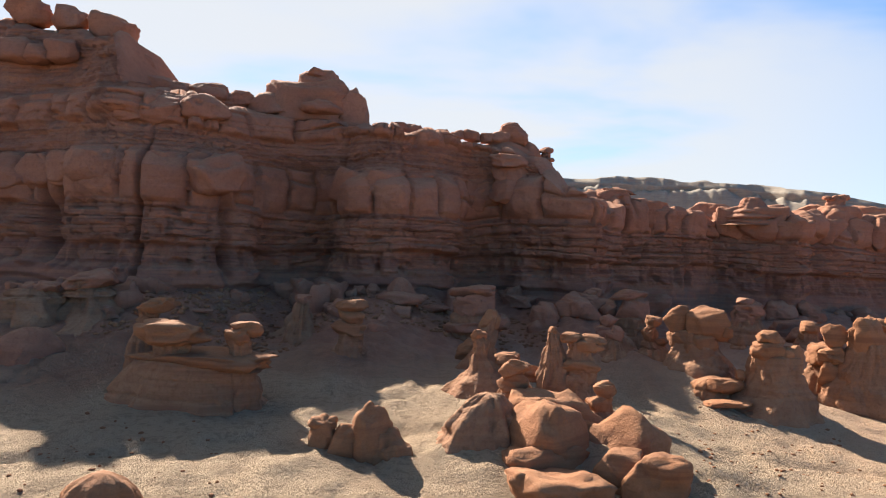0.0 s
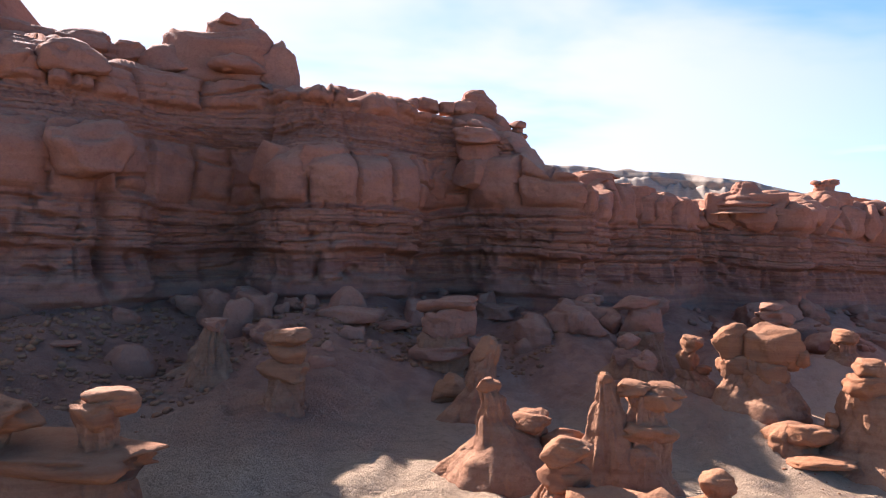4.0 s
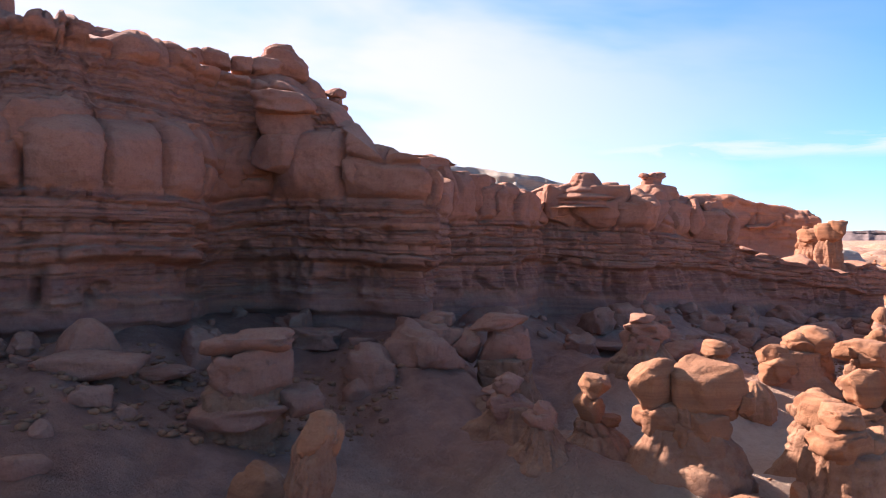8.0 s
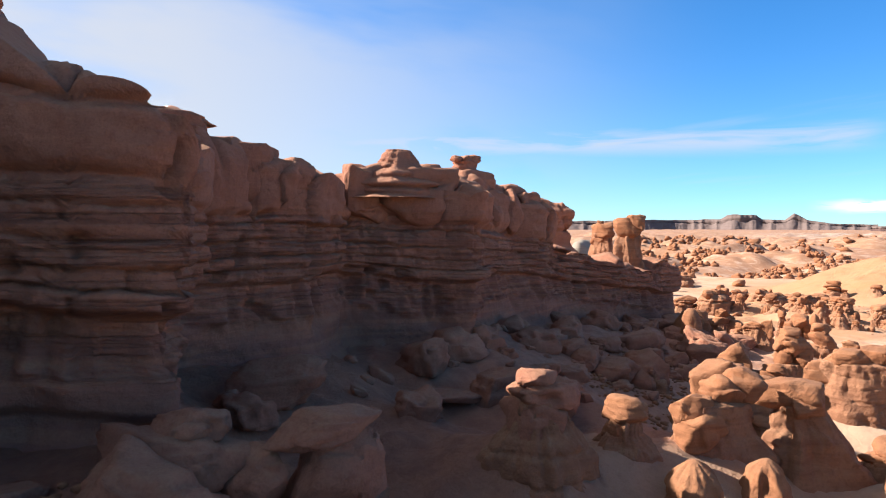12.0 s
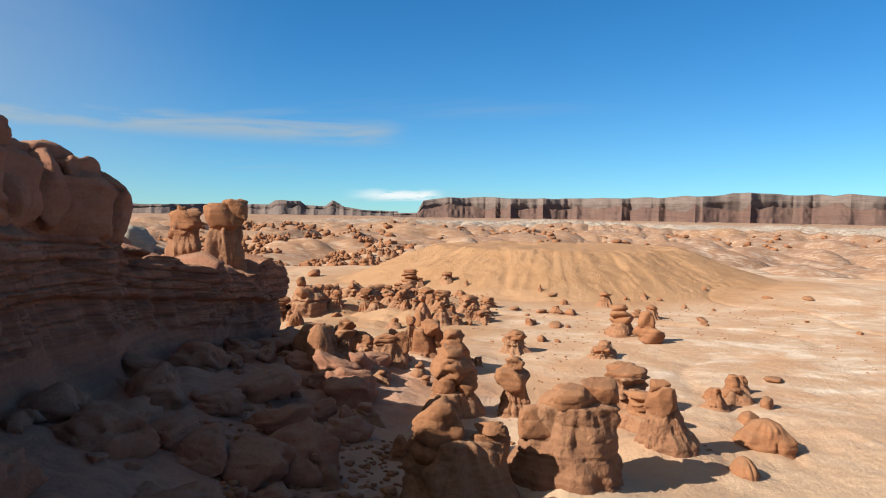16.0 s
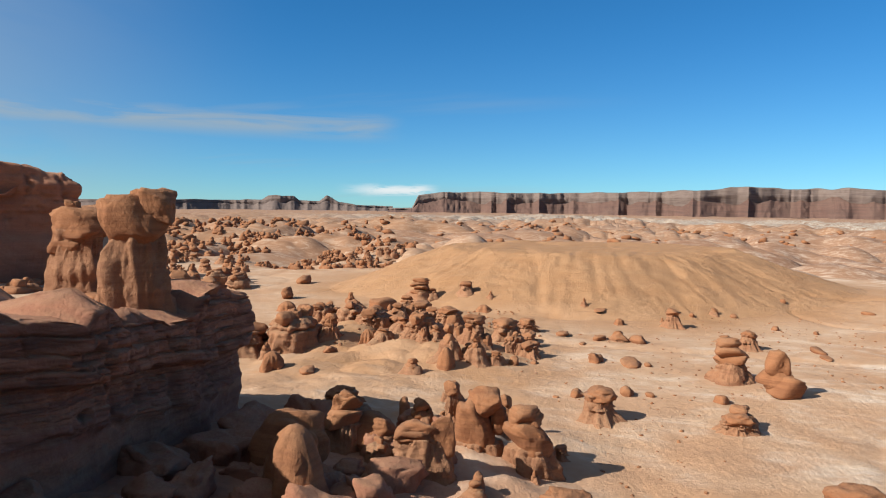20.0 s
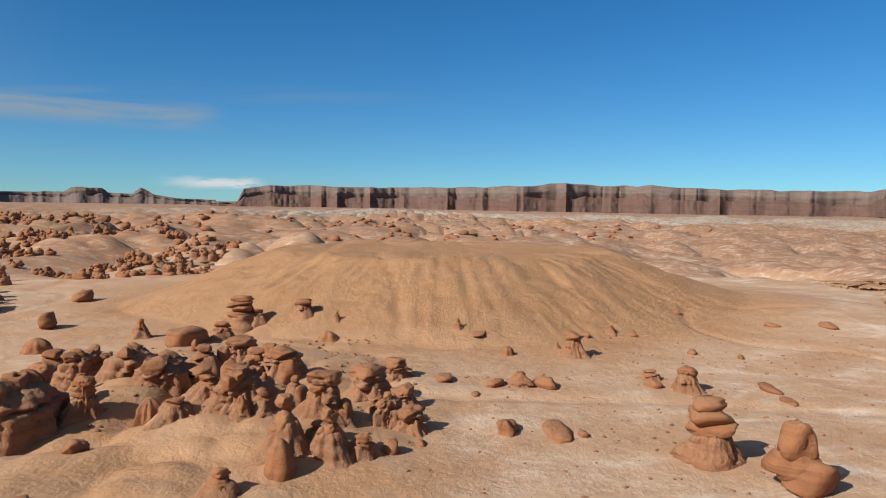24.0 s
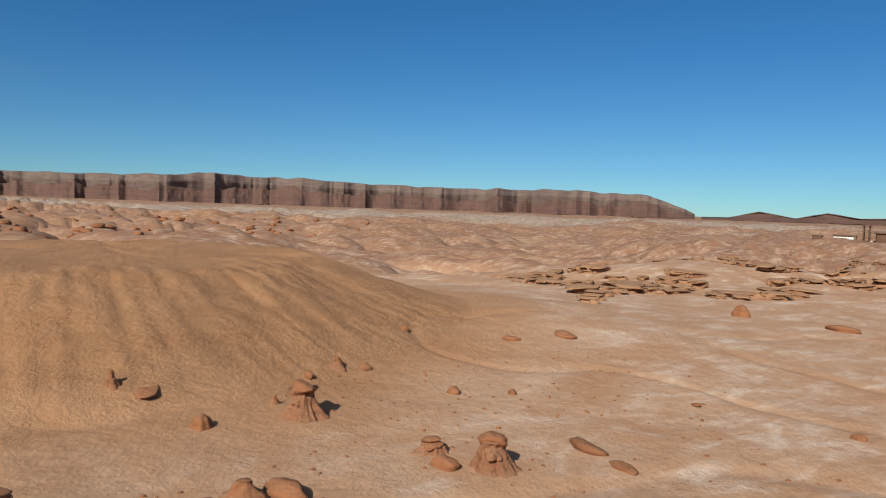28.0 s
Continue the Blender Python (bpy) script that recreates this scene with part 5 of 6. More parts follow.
formation(4.1, 29.0, 0, "smooth red dome split by a crack", [
    lump("dome", 0.14, -0.00, -3.60, 1.10, 3.60, 3.40, 0.92),
    lump("dome", 3.30, 0.30, -3.40, 0.90, 4.30, 3.60, 0.86),
    lump("shoulder", 1.20, 1.60, -2.60, 1.20, 4.60, 3.00, 0.90),
    lump("foot", 0.10, -1.10, -2.60, -0.20, 3.40, 2.40, 0.92)])
formation(7.3, 31.4, 0, "small capped knob on a low red dome", [
    lump("cap", 0.10, 0.00, 1.06, 1.77, 1.06, 0.85, 0.65),
    lump("body", -0.14, 0.00, 0.32, 1.13, 1.06, 0.90),
    pillar("pedestal", [(0.47, -0.11, 0.51), (0.07, -0.15, 1.14), (-0.51, 0.05, 2.09)], 0.80, 0.00)])
formation(7.9, 26.4, 0, "pair of smooth red boulders leaning together", [
    lump("boulder", 0.14, 0.00, -0.67, 1.32, 2.68, 2.15, 0.85),
    lump("boulder", -1.04, 0.40, -0.48, 1.31, 1.95, 1.56, 0.85)])
formation(4.3, 25.7, 0, "low smooth red boulder half buried in sand", [
    lump("boulder", 0.23, -0.00, -0.41, 0.93, 3.67, 2.93, 0.85),
    lump("knob", -1.35, -0.20, 0.30, 1.00, 0.70, 0.63, 0.90)])
formation(5.6, 35.6, -6, "red spire beside a broad block of flat rock lobes", [
    pillar("shaft", [(3.68, 0.09, 0.13), (3.30, 0.10, 0.29), (2.72, 0.17, 0.43), (2.06, 0.23, 0.62), (1.39, 0.24, 0.87), (0.56, 0.29, 1.24)], 0.80, 0.03),
    lump("cap", 0.09, 0.03, 3.31, 3.73, 0.46, 0.37, 0.65),
    pillar("body", [(3.06, 1.46, 0.54), (2.23, 1.47, 0.62), (1.57, 1.50, 0.80), (0.57, 1.43, 0.81)], 0.80, 0.03),
    lump("lobe", 0.97, 0.03, 2.99, 3.45, 1.09, 0.87, 0.65),
    lump("lobe", 2.07, 0.23, 2.88, 3.38, 1.40, 1.12, 0.65),
    lump("lobe", 1.75, 0.03, 2.53, 3.06, 1.72, 1.29, 0.65),
    lump("ledge", 1.37, -0.17, 1.27, 2.09, 1.97, 1.38, 0.65),
    pillar("pedestal", [(1.40, 1.05, 1.18), (0.65, 0.95, 1.41), (-0.26, 0.88, 2.07)], 0.80, 0.03)])
formation(3.5, 37.2, -6, "flat rock on a sandy saddle", [
    lump("cap", 0.07, -0.02, 1.56, 2.06, 1.13, 0.90, 0.65),
    pillar("pedestal", [(1.69, 0.14, 0.35), (1.02, -0.02, 0.66), (0.13, -0.01, 1.36)], 0.80, -0.02),
    lump("saddle", 1.34, -0.52, 0.74, 1.50, 1.92, 0.96, 0.80)])
formation(-5.0, 28.8, 0, "two small rounded rocks stacked on the sand", [
    lump("cap", 0.20, -0.00, 0.53, 1.22, 1.21, 1.03),
    lump("foot", 0.18, -0.00, -0.43, 0.73, 0.67, 0.61)])
formation(-3.0, 28.4, 0, "smooth domed red boulder", [
    lump("dome", 0.19, 0.00, -1.70, 1.78, 1.85, 1.70, 0.95),
    lump("skirt", 0.95, 0.05, -1.50, 0.75, 1.90, 1.80, 0.95),
    lump("saddle", -0.83, 0.00, -0.90, 1.02, 1.50, 1.30, 0.92),
    lump("knob", -1.75, 0.30, -0.60, 1.30, 1.15, 1.00, 0.92)])
formation(15.0, 44.7, -32, "broad hoodoo with two swollen rock heads on one body", [
    lump("head", 0.01, -0.06, 1.79, 3.52, 1.48, 1.26, 0.70),
    lump("head", 1.94, 0.14, 1.66, 3.55, 2.40, 1.68, 0.68),
    lump("nub", 3.14, -0.06, 1.79, 2.52, 0.55, 0.47),
    pillar("body", [(2.08, 1.16, 1.04), (1.30, 1.22, 1.32), (0.60, 1.29, 1.69), (-0.27, 1.34, 2.34)], 0.72, -0.06),
    lump("lobe", 1.71, -0.36, 0.67, 2.01, 1.70, 1.19),
    lump("lobe", 0.09, -0.26, 0.98, 1.98, 1.30, 1.04),
    lump("lobe", 1.02, -0.56, 0.40, 1.46, 0.91, 0.73)])
formation(14.1, 46.7, -32, "knobbly stack of red rock balls on a sandy foot", [
    lump("cap", -0.02, 0.03, 2.03, 2.90, 1.08, 0.97),
    lump("body", -0.21, 0.03, 1.00, 2.18, 1.10, 0.99),
    lump("lobe", 0.54, 0.03, 1.00, 1.44, 0.81, 0.65),
    pillar("pedestal", [(1.18, -0.14, 0.61), (0.63, 0.10, 1.01), (-0.26, 0.14, 1.84)], 0.85, 0.03)])
formation(11.7, 46.3, -32, "low knob of red rock on a sandy mound", [
    lump("cap", -0.02, -0.02, 1.19, 1.89, 0.71, 0.64),
    lump("body", -0.18, -0.02, 0.84, 1.65, 1.17, 0.94),
    pillar("pedestal", [(1.02, -0.14, 0.48), (0.36, -0.13, 0.85), (-0.32, -0.18, 1.32)], 0.90, -0.02)])
formation(-5.4, 42.5, -14, "square-shouldered red rock pillar with a flat cap", [
    lump("cap", -0.04, 0.02, 2.64, 3.31, 1.69, 1.26, 0.58),
    lump("block", -0.05, 0.02, 1.82, 2.74, 1.55, 1.24, 0.58),
    lump("block", -0.20, 0.02, 1.12, 2.01, 1.86, 1.40, 0.60),
    pillar("pedestal", [(1.31, -0.18, 0.75), (0.68, -0.19, 0.89), (0.01, -0.30, 1.18), (-0.59, -0.33, 1.66)], 0.85, 0.02)])
formation(2.3, 51.9, -14, "massive red rock block with a slab top on a crumbling base", [
    lump("top_slab", 0.00, -0.03, 3.04, 4.03, 3.09, 2.17, 0.55),
    lump("block", 0.13, -0.03, 1.52, 3.39, 2.80, 2.10, 0.58),
    lump("ledge", -0.36, -0.33, 0.50, 1.57, 3.43, 2.40, 0.60),
    pillar("pedestal", [(1.99, 0.01, 1.47), (0.88, -0.18, 1.54), (-0.36, -0.14, 1.33), (-1.84, -0.11, 1.85)], 0.80, -0.03),
    lump("shelf", 1.88, -0.03, 0.83, 1.87, 1.77, 1.42, 0.60)])
formation(3.1, 43.3, -14, "leaning red rock pillar with a rounded head", [
    pillar("shaft", [(3.37, 0.05, 0.44), (2.97, -0.07, 0.56), (2.28, -0.24, 0.61), (1.38, -0.37, 0.59), (0.65, -0.53, 0.90), (-0.16, -0.57, 1.58)], 0.85, 0.02),
    lump("head", -0.05, 0.02, 2.55, 3.67, 1.15, 0.98, 0.66, -12)])
formation(1.9, 46.6, -14, "tilted red boulder lying on the talus", [
    lump("boulder", -0.04, -0.00, 0.04, 1.42, 1.71, 1.37, 0.70, -15)])
formation(-9.3, 46.8, -14, "stub of red rock with a flat cap", [
    lump("cap", 0.00, -0.00, 2.26, 2.88, 1.08, 0.92, 0.60),
    pillar("pedestal", [(2.44, 0.02, 0.41), (1.78, -0.10, 0.51), (0.85, -0.13, 0.72), (-0.07, -0.14, 1.15)], 0.90, -0.00)])
formation(15.0, 56.2, -32, "massive square red rock block with a mushroom cap", [
    lump("cap", 0.03, -0.00, 3.85, 4.61, 2.67, 2.13, 0.66),
    lump("block", 0.30, -0.00, 2.03, 4.05, 2.72, 2.18, 0.52),
    pillar("pedestal", [(2.38, 0.33, 1.34), (1.24, 0.35, 1.41), (0.10, 0.31, 1.83)], 0.85, -0.00)])
formation(12.5, 58.4, -32, "pile of red rock blocks under the cliff", [
    lump("cap", 0.02, 0.03, 0.59, 1.42, 1.92, 1.54, 0.65),
    lump("block", -0.30, 0.03, -0.77, 0.95, 3.64, 2.55, 0.58),
    lump("boulder", 1.68, -0.77, -0.94, 0.56, 1.58, 1.26, 0.70, 22)])
formation(11.9, 56.9, -32, "small capped stub of red rock", [
    lump("cap", -0.04, -0.03, -0.72, 0.12, 1.65, 1.41, 0.65),
    lump("neck", 0.19, -0.03, -1.35, -0.52, 1.19, 1.07),
    pillar("pedestal", [(-1.03, 0.31, 0.79), (-2.01, 0.43, 1.64)], 0.90, -0.03)])
formation(24.9, 57.4, -32, "pale-capped mushroom rock on stacked flat lobes", [
    lump("cap", 0.01, 0.00, 2.52, 3.12, 1.33, 1.20, 0.70),
    lump("lobe", 0.25, 0.20, 1.79, 2.64, 2.34, 1.87, 0.65),
    lump("lobe", -0.18, 0.00, 0.73, 2.06, 1.97, 1.57),
    pillar("pedestal", [(2.00, 0.09, 0.80), (0.94, 0.14, 1.36), (-0.12, 0.15, 2.12)], 0.85, 0.00)])
formation(30.0, 57.0, -32, "balanced round rock on a thin neck", [
    lump("cap", 0.01, -0.05, 0.96, 1.89, 1.57, 1.42, 0.72),
    pillar("neck", [(1.15, 0.03, 0.55), (0.47, -0.05, 0.72), (-0.34, 0.04, 1.29)], 0.90, -0.05),
    lump("lobe", -0.51, -0.05, 0.25, 1.02, 0.90, 0.81)])
formation(32.7, 62.9, -32, "flat red boulder on the talus", [
    lump("boulder", 0.05, 0.03, 0.53, 2.00, 3.07, 2.46, 0.70)])
formation(35.4, 54.6, -32, "ridge of red rock with a chain of rounded caps", [
    lump("cap", 0.06, 0.03, 2.33, 3.71, 1.74, 1.57),
    lump("cap", -0.97, 0.03, 1.80, 3.38, 1.78, 1.60),
    lump("cap", -2.46, 0.03, 1.47, 2.72, 1.61, 1.45, 0.70),
    lump("lobe", -2.28, -0.27, 0.47, 2.11, 1.96, 1.67),
    pillar("body", [(2.36, -1.30, 1.64), (1.04, -1.40, 1.76), (-0.12, -1.19, 2.55)], 0.60, 0.03)])
formation(37.7, 53.6, -39, "wide mushroom rock with a flat double cap", [
    lump("cap", 0.08, -0.03, 2.99, 4.20, 2.66, 2.26, 0.70),
    lump("cap", 0.55, -0.43, 2.80, 3.83, 1.50, 1.27, 0.70),
    pillar("neck", [(3.19, 0.33, 0.90), (2.20, 0.62, 1.35), (1.07, 0.64, 2.11), (-0.34, 0.66, 3.23)], 0.85, -0.03)])
formation(26.0, 42.8, -32, "tall red hoodoo with a tower head and bulging lobes", [
    lump("head", 0.09, -0.00, 3.00, 5.85, 1.95, 1.56, 0.66),
    lump("shoulder", -1.73, 0.00, 4.08, 5.37, 1.43, 1.22),
    lump("lobe", -1.77, -0.30, 3.00, 4.03, 1.62, 1.38),
    lump("lobe", -1.90, -0.40, 1.67, 3.03, 1.23, 1.04),
    lump("lobe", -0.83, -0.50, 1.30, 2.94, 1.43, 1.21),
    pillar("body", [(4.33, 0.14, 0.88), (3.08, -0.05, 1.40), (1.82, -0.29, 1.97), (0.36, -0.17, 2.91)], 0.75, 0.00)])
formation(18.9, 40.4, -6, "stacked red rock lobes on a broad crumbling base", [
    lump("cap", 0.10, 0.02, 3.45, 4.32, 1.57, 1.33, 0.65),
    lump("lobe", -0.11, 0.02, 2.64, 3.68, 1.83, 1.55, 0.65),
    lump("lobe", 1.26, 0.02, 2.40, 3.50, 1.42, 1.21),
    pillar("body", [(2.88, 0.55, 1.51), (1.72, 0.48, 1.60), (0.85, 0.54, 1.99), (-0.32, -0.04, 2.79), (-1.49, -0.55, 3.99)], 0.70, 0.02),
    lump("shelf", -2.38, 0.02, 0.69, 1.47, 2.09, 1.46, 0.60),
    lump("nub", -1.49, 0.02, 1.43, 2.01, 0.52, 0.47)])
formation(37.3, 56.6, -66, "swollen red rock head on a broad lobed body", [
    lump("head", 0.07, -0.00, 1.90, 3.98, 2.57, 2.05, 0.68),
    lump("lobe", -0.43, -0.40, 1.05, 2.32, 2.18, 1.74, 0.70),
    lump("lobe", -1.17, -0.50, -0.07, 1.50, 1.40, 1.19),
    pillar("body", [(2.37, 0.12, 1.22), (1.08, -0.02, 1.53), (-0.22, -0.05, 1.97)], 0.80, -0.00)])
formation(38.1, 47.7, -66, "wide-capped mushroom rock on a fluted pedestal", [
    lump("cap", 0.25, -0.03, 2.50, 3.51, 2.28, 1.82, 0.70),
    pillar("neck", [(2.69, 0.26, 0.82), (1.73, 0.36, 1.27), (0.62, 0.54, 2.08)], 0.85, -0.03)])
formation(39.9, 48.7, -66, "rounded rock head on a short pillar", [
    lump("cap", 0.19, -0.03, 2.60, 3.68, 1.41, 1.20, 0.70),
    pillar("neck", [(2.75, 0.18, 0.54), (1.60, 0.13, 0.92), (0.35, 0.22, 1.34)], 0.90, -0.03)])
formation(52.1, 62.6, -79, "bulging red hoodoo with a flat side ledge", [
    lump("head", 0.12, 0.04, 2.74, 4.96, 2.23, 1.89, 0.68),
    lump("lobe", 0.00, 0.04, 1.46, 3.23, 2.14, 1.82, 0.70),
    lump("block", 2.25, 0.34, 1.40, 3.61, 2.25, 1.80, 0.62),
    lump("ledge", 2.52, 0.04, 3.30, 3.84, 1.36, 1.08, 0.70),
    pillar("body", [(3.06, 1.19, 1.81), (1.53, 1.16, 2.31), (0.00, 1.23, 2.87)], 0.75, 0.04)])
formation(56.0, 57.0, -79, "cluster of round rock heads on one lobed body", [
    lump("cap", 0.20, -0.04, 2.79, 4.19, 2.55, 2.17, 0.70),
    lump("cap", 1.87, 0.36, 3.21, 4.48, 1.76, 1.50, 0.70),
    lump("lobe", -1.32, -0.34, 1.71, 3.21, 1.76, 1.50, 0.70),
    lump("lobe", 0.55, -0.54, 1.52, 3.21, 1.70, 1.44, 0.70),
    pillar("body", [(3.41, 0.50, 1.94), (1.86, 0.23, 2.33), (0.16, 0.23, 2.99)], 0.75, -0.04),
    lump("lobe", 2.05, -0.04, 1.89, 3.43, 1.22, 1.04)])
formation(69.7, 60.8, -79, "slim mushroom rock with a small cap on a ball", [
    lump("cap", 0.15, -0.02, 3.05, 3.99, 1.27, 1.14, 0.70),
    lump("body", 0.03, -0.02, 1.73, 3.33, 2.38, 2.02),
    pillar("pedestal", [(2.08, 0.13, 0.83), (0.33, 0.16, 1.24), (-1.25, 0.28, 1.95)], 0.85, -0.02)])
formation(67.8, 65.0, -79, "stout red hoodoo with stacked bulging lobes", [
    lump("cap", 0.12, 0.04, 3.58, 4.53, 1.61, 1.45, 0.70),
    lump("body", 0.39, 0.04, 2.12, 3.92, 2.99, 2.39, 0.70),
    lump("lobe", -0.04, -0.26, 1.15, 2.77, 1.97, 1.67),
    lump("lobe", 1.24, -0.16, 1.14, 2.83, 1.51, 1.28),
    pillar("pedestal", [(1.51, 0.45, 1.46), (-0.37, 0.48, 1.97)], 0.80, 0.04)])
formation(62.4, 52.0, -79, "rounded boulder with a small cap on a mound", [
    lump("cap", 0.25, 0.02, 2.89, 3.55, 0.98, 0.88, 0.70),
    lump("body", 0.41, 0.02, 1.59, 3.16, 1.80, 1.53, 0.72),
    pillar("pedestal", [(1.98, 0.52, 0.78), (1.01, 0.54, 1.23), (0.03, 0.70, 1.71)], 0.85, 0.02)])
formation(77.0, 53.2, -79, "layered stub of red rock on the flat", [
    lump("cap", 0.32, 0.02, 1.54, 2.65, 2.34, 1.88, 0.65),
    lump("lobe", 0.33, 0.02, 0.31, 1.86, 2.86, 2.28, 0.68),
    pillar("pedestal", [(0.75, 0.44, 1.25), (-0.95, 0.71, 2.02)], 0.85, 0.02)])
formation(75.1, 77.5, -79, "great pointed boulder leaning on the talus", [
    lump("boulder", 0.02, -0.04, -0.56, 2.81, 3.34, 2.50, 0.85, 18)])
formation(79.5, 76.2, -79, "red hoodoo of stacked flat lobes", [
    lump("cap", -0.01, 0.00, 1.79, 2.91, 1.55, 1.31, 0.68),
    lump("lobe", -0.22, 0.00, 1.02, 2.03, 1.93, 1.64, 0.66),
    pillar("pedestal", [(1.32, -0.06, 0.72), (0.07, -0.25, 1.05), (-1.13, -0.27, 1.47)], 0.85, 0.00)])
formation(80.0, 74.9, -79, "swollen red rock block on a fluted base", [
    lump("head", 0.03, 0.06, 0.21, 2.01, 2.21, 1.77, 0.66),
    pillar("pedestal", [(0.64, 0.15, 0.96), (-1.47, 0.09, 1.39)], 0.80, 0.06)])
formation(78.2, 72.4, -79, "flat cap stone on a fluted red wall", [
    lump("cap", 0.13, 0.02, 1.45, 2.43, 1.93, 1.45, 0.66),
    lump("lobe", 0.20, 0.02, -0.30, 1.61, 1.44, 1.15),
    lump("lobe", 1.48, 0.02, 0.90, 2.64, 1.10, 0.94, 0.72),
    pillar("pedestal", [(1.67, 0.41, 1.22), (0.04, 0.37, 1.55), (-1.66, 0.07, 2.29)], 0.60, 0.02)])
formation(82.8, 69.6, -79, "tall knotted red hoodoo with two heads", [
    lump("head", 0.09, -0.04, 1.83, 3.26, 1.78, 1.52, 0.70),
    lump("head", -0.49, -0.04, -0.34, 2.48, 2.13, 1.70, 0.68),
    lump("lobe", 0.89, -0.04, 0.93, 2.37, 0.89, 0.80),
    lump("cap", -1.68, 0.56, 2.80, 3.53, 0.84, 0.76),
    pillar("neck", [(2.99, -1.70, 0.28), (2.10, -1.66, 0.38), (0.83, -1.64, 0.47)], 0.90, 0.56),
    pillar("pedestal", [(0.41, -0.21, 1.28), (-2.11, -0.18, 1.73)], 0.75, -0.04)])
formation(82.1, 67.3, -79, "capped red hoodoo with a bulging waist", [
    lump("cap", 0.14, -0.04, 2.07, 3.16, 1.73, 1.47, 0.66),
    lump("body", 0.25, -0.04, 0.64, 2.35, 2.46, 1.96, 0.70),
    pillar("pedestal", [(1.07, 0.26, 1.11), (-0.46, 0.44, 1.56), (-1.99, 0.65, 2.23)], 0.85, -0.04)])
formation(109.3, 51.9, -93, "stack of flat red rock lobes standing on the flat", [
    lump("cap", 0.40, 0.03, 2.86, 3.77, 1.86, 1.49, 0.70),
    lump("lobe", 0.60, 0.03, 2.19, 3.07, 2.60, 1.95, 0.66),
    lump("lobe", 0.62, 0.03, 1.44, 2.46, 2.73, 2.05, 0.66),
    pillar("pedestal", [(1.68, 0.77, 0.87), (0.83, 0.62, 1.55), (-0.03, 0.62, 2.26)], 0.80, 0.03)])
formation(104.9, 49.1, -93, "pile of thick red rock slabs on the flat", [
    lump("cap", 0.43, 0.04, 1.74, 3.63, 1.85, 1.48, 0.80),
    lump("slab", 0.19, 0.04, 0.57, 2.04, 2.52, 1.89, 0.68),
    lump("slab", 1.01, -0.36, 0.08, 1.65, 2.70, 2.02, 0.66, 10)])
formation(76.8, 86.2, -79, "tall red tower with an overhanging head", [
    lump("head", -0.03, 0.01, 9.46, 12.27, 3.15, 2.52, 0.58),
    lump("brow", 0.79, 0.01, 10.65, 12.33, 2.08, 1.87, 0.62),
    pillar("shaft", [(10.87, -0.03, 1.24), (9.74, -0.13, 1.38), (8.61, -0.21, 1.51), (7.47, -0.21, 1.67), (6.48, -0.20, 1.76)], 0.80, 0.01)])
formation(79.5, 91.7, -79, "knobbly red tower with a notched top", [
    lump("head", 0.06, -0.04, 9.70, 11.50, 2.98, 2.39, 0.66),
    lump("peak", -0.27, -0.04, 10.69, 11.78, 0.81, 0.65),
    lump("waist", -0.26, -0.04, 8.64, 10.01, 2.21, 1.88, 0.70),
    pillar("shaft", [(10.29, 0.10, 1.35), (8.89, -0.10, 1.37), (7.33, -0.09, 1.72), (5.76, -0.10, 2.27)], 0.80, -0.04),
    lump("lobe", 1.47, -1.54, 5.93, 6.90, 2.01, 1.61, 0.68)])


# ---- landmarks on the rim ----
def landmark(label, pieces):
    """A group of rounded rocks that crowns the rim; pieces: x, y, z, width, depth, height, squareness, tilt."""
    root = new("rim_rock")
    x, y, z = pieces[0][:3]
    root.location = (x, y, z)
    tagged(root, label, "rock formation", "rocks on the cliff rim")
    for k, (px, py, pz, w, d, h, sq, tilt) in enumerate(pieces):
        part("block", blob(px - x, py - y, pz - z, w, d, h, px + pz, 0.2, 4, sq, tilt, 8 * k), CLIFF, root)


landmark("broad red peak with a flat top block and a leaning pillar", [(-13.2, 65.6, 25.4, 7.6, 4.5, 4.6, 0.62, 4), (-16.6, 65.0, 24.9, 5.0, 4.0, 2.6, 0.7, -6), (-12.0, 65.8, 27.4, 3.6, 2.8, 2.6, 0.6, 0), (-11.9, 65.8, 28.4, 2.4, 2.0, 0.9, 0.6, 6), (-8.7, 65.0, 24.6, 2.7, 2.4, 4.8, 0.74, -6), (-11.0, 63.6, 24.8, 3.6, 2.4, 1.5, 0.8, 0)])
landmark("blocky rock heap standing on the rim", [(-21.6, 63.5, 25.8, 3.8, 3.0, 2.0, 0.6, 0), (-24.2, 63.0, 26.0, 2.8, 2.6, 1.6, 0.7, 5), (-18.9, 64.0, 25.4, 2.4, 2.4, 1.5, 0.65, -3)])
landmark("tall heap of rounded blocks stepping up the rim", [(-30.0, 62.5, 31.0, 3.6, 3.4, 2.6, 0.65, 6), (-33.6, 62.5, 31.9, 3.0, 3.0, 2.4, 0.7, -4), (-37.5, 62.5, 32.6, 3.4, 3.0, 2.6, 0.7, 4), (-28.0, 62.6, 28.2, 3.4, 3.0, 2.0, 0.62, 0), (-26.4, 62.6, 26.4, 3.2, 3.0, 2.0, 0.62, 3)])
r_rim = random.Random(7)
for k in range(9):
    x = -6.0 + k * 1.42
    w = r_rim.uniform(1.1, 1.9)
    landmark("rounded boulder in a row along the rim", [(x, 66.0 + 0.25 * k, 23.2 - 0.05 * k + 0.2 * w, w * 1.2, w, w * 0.85, 0.8, r_rim.uniform(-8, 8))])
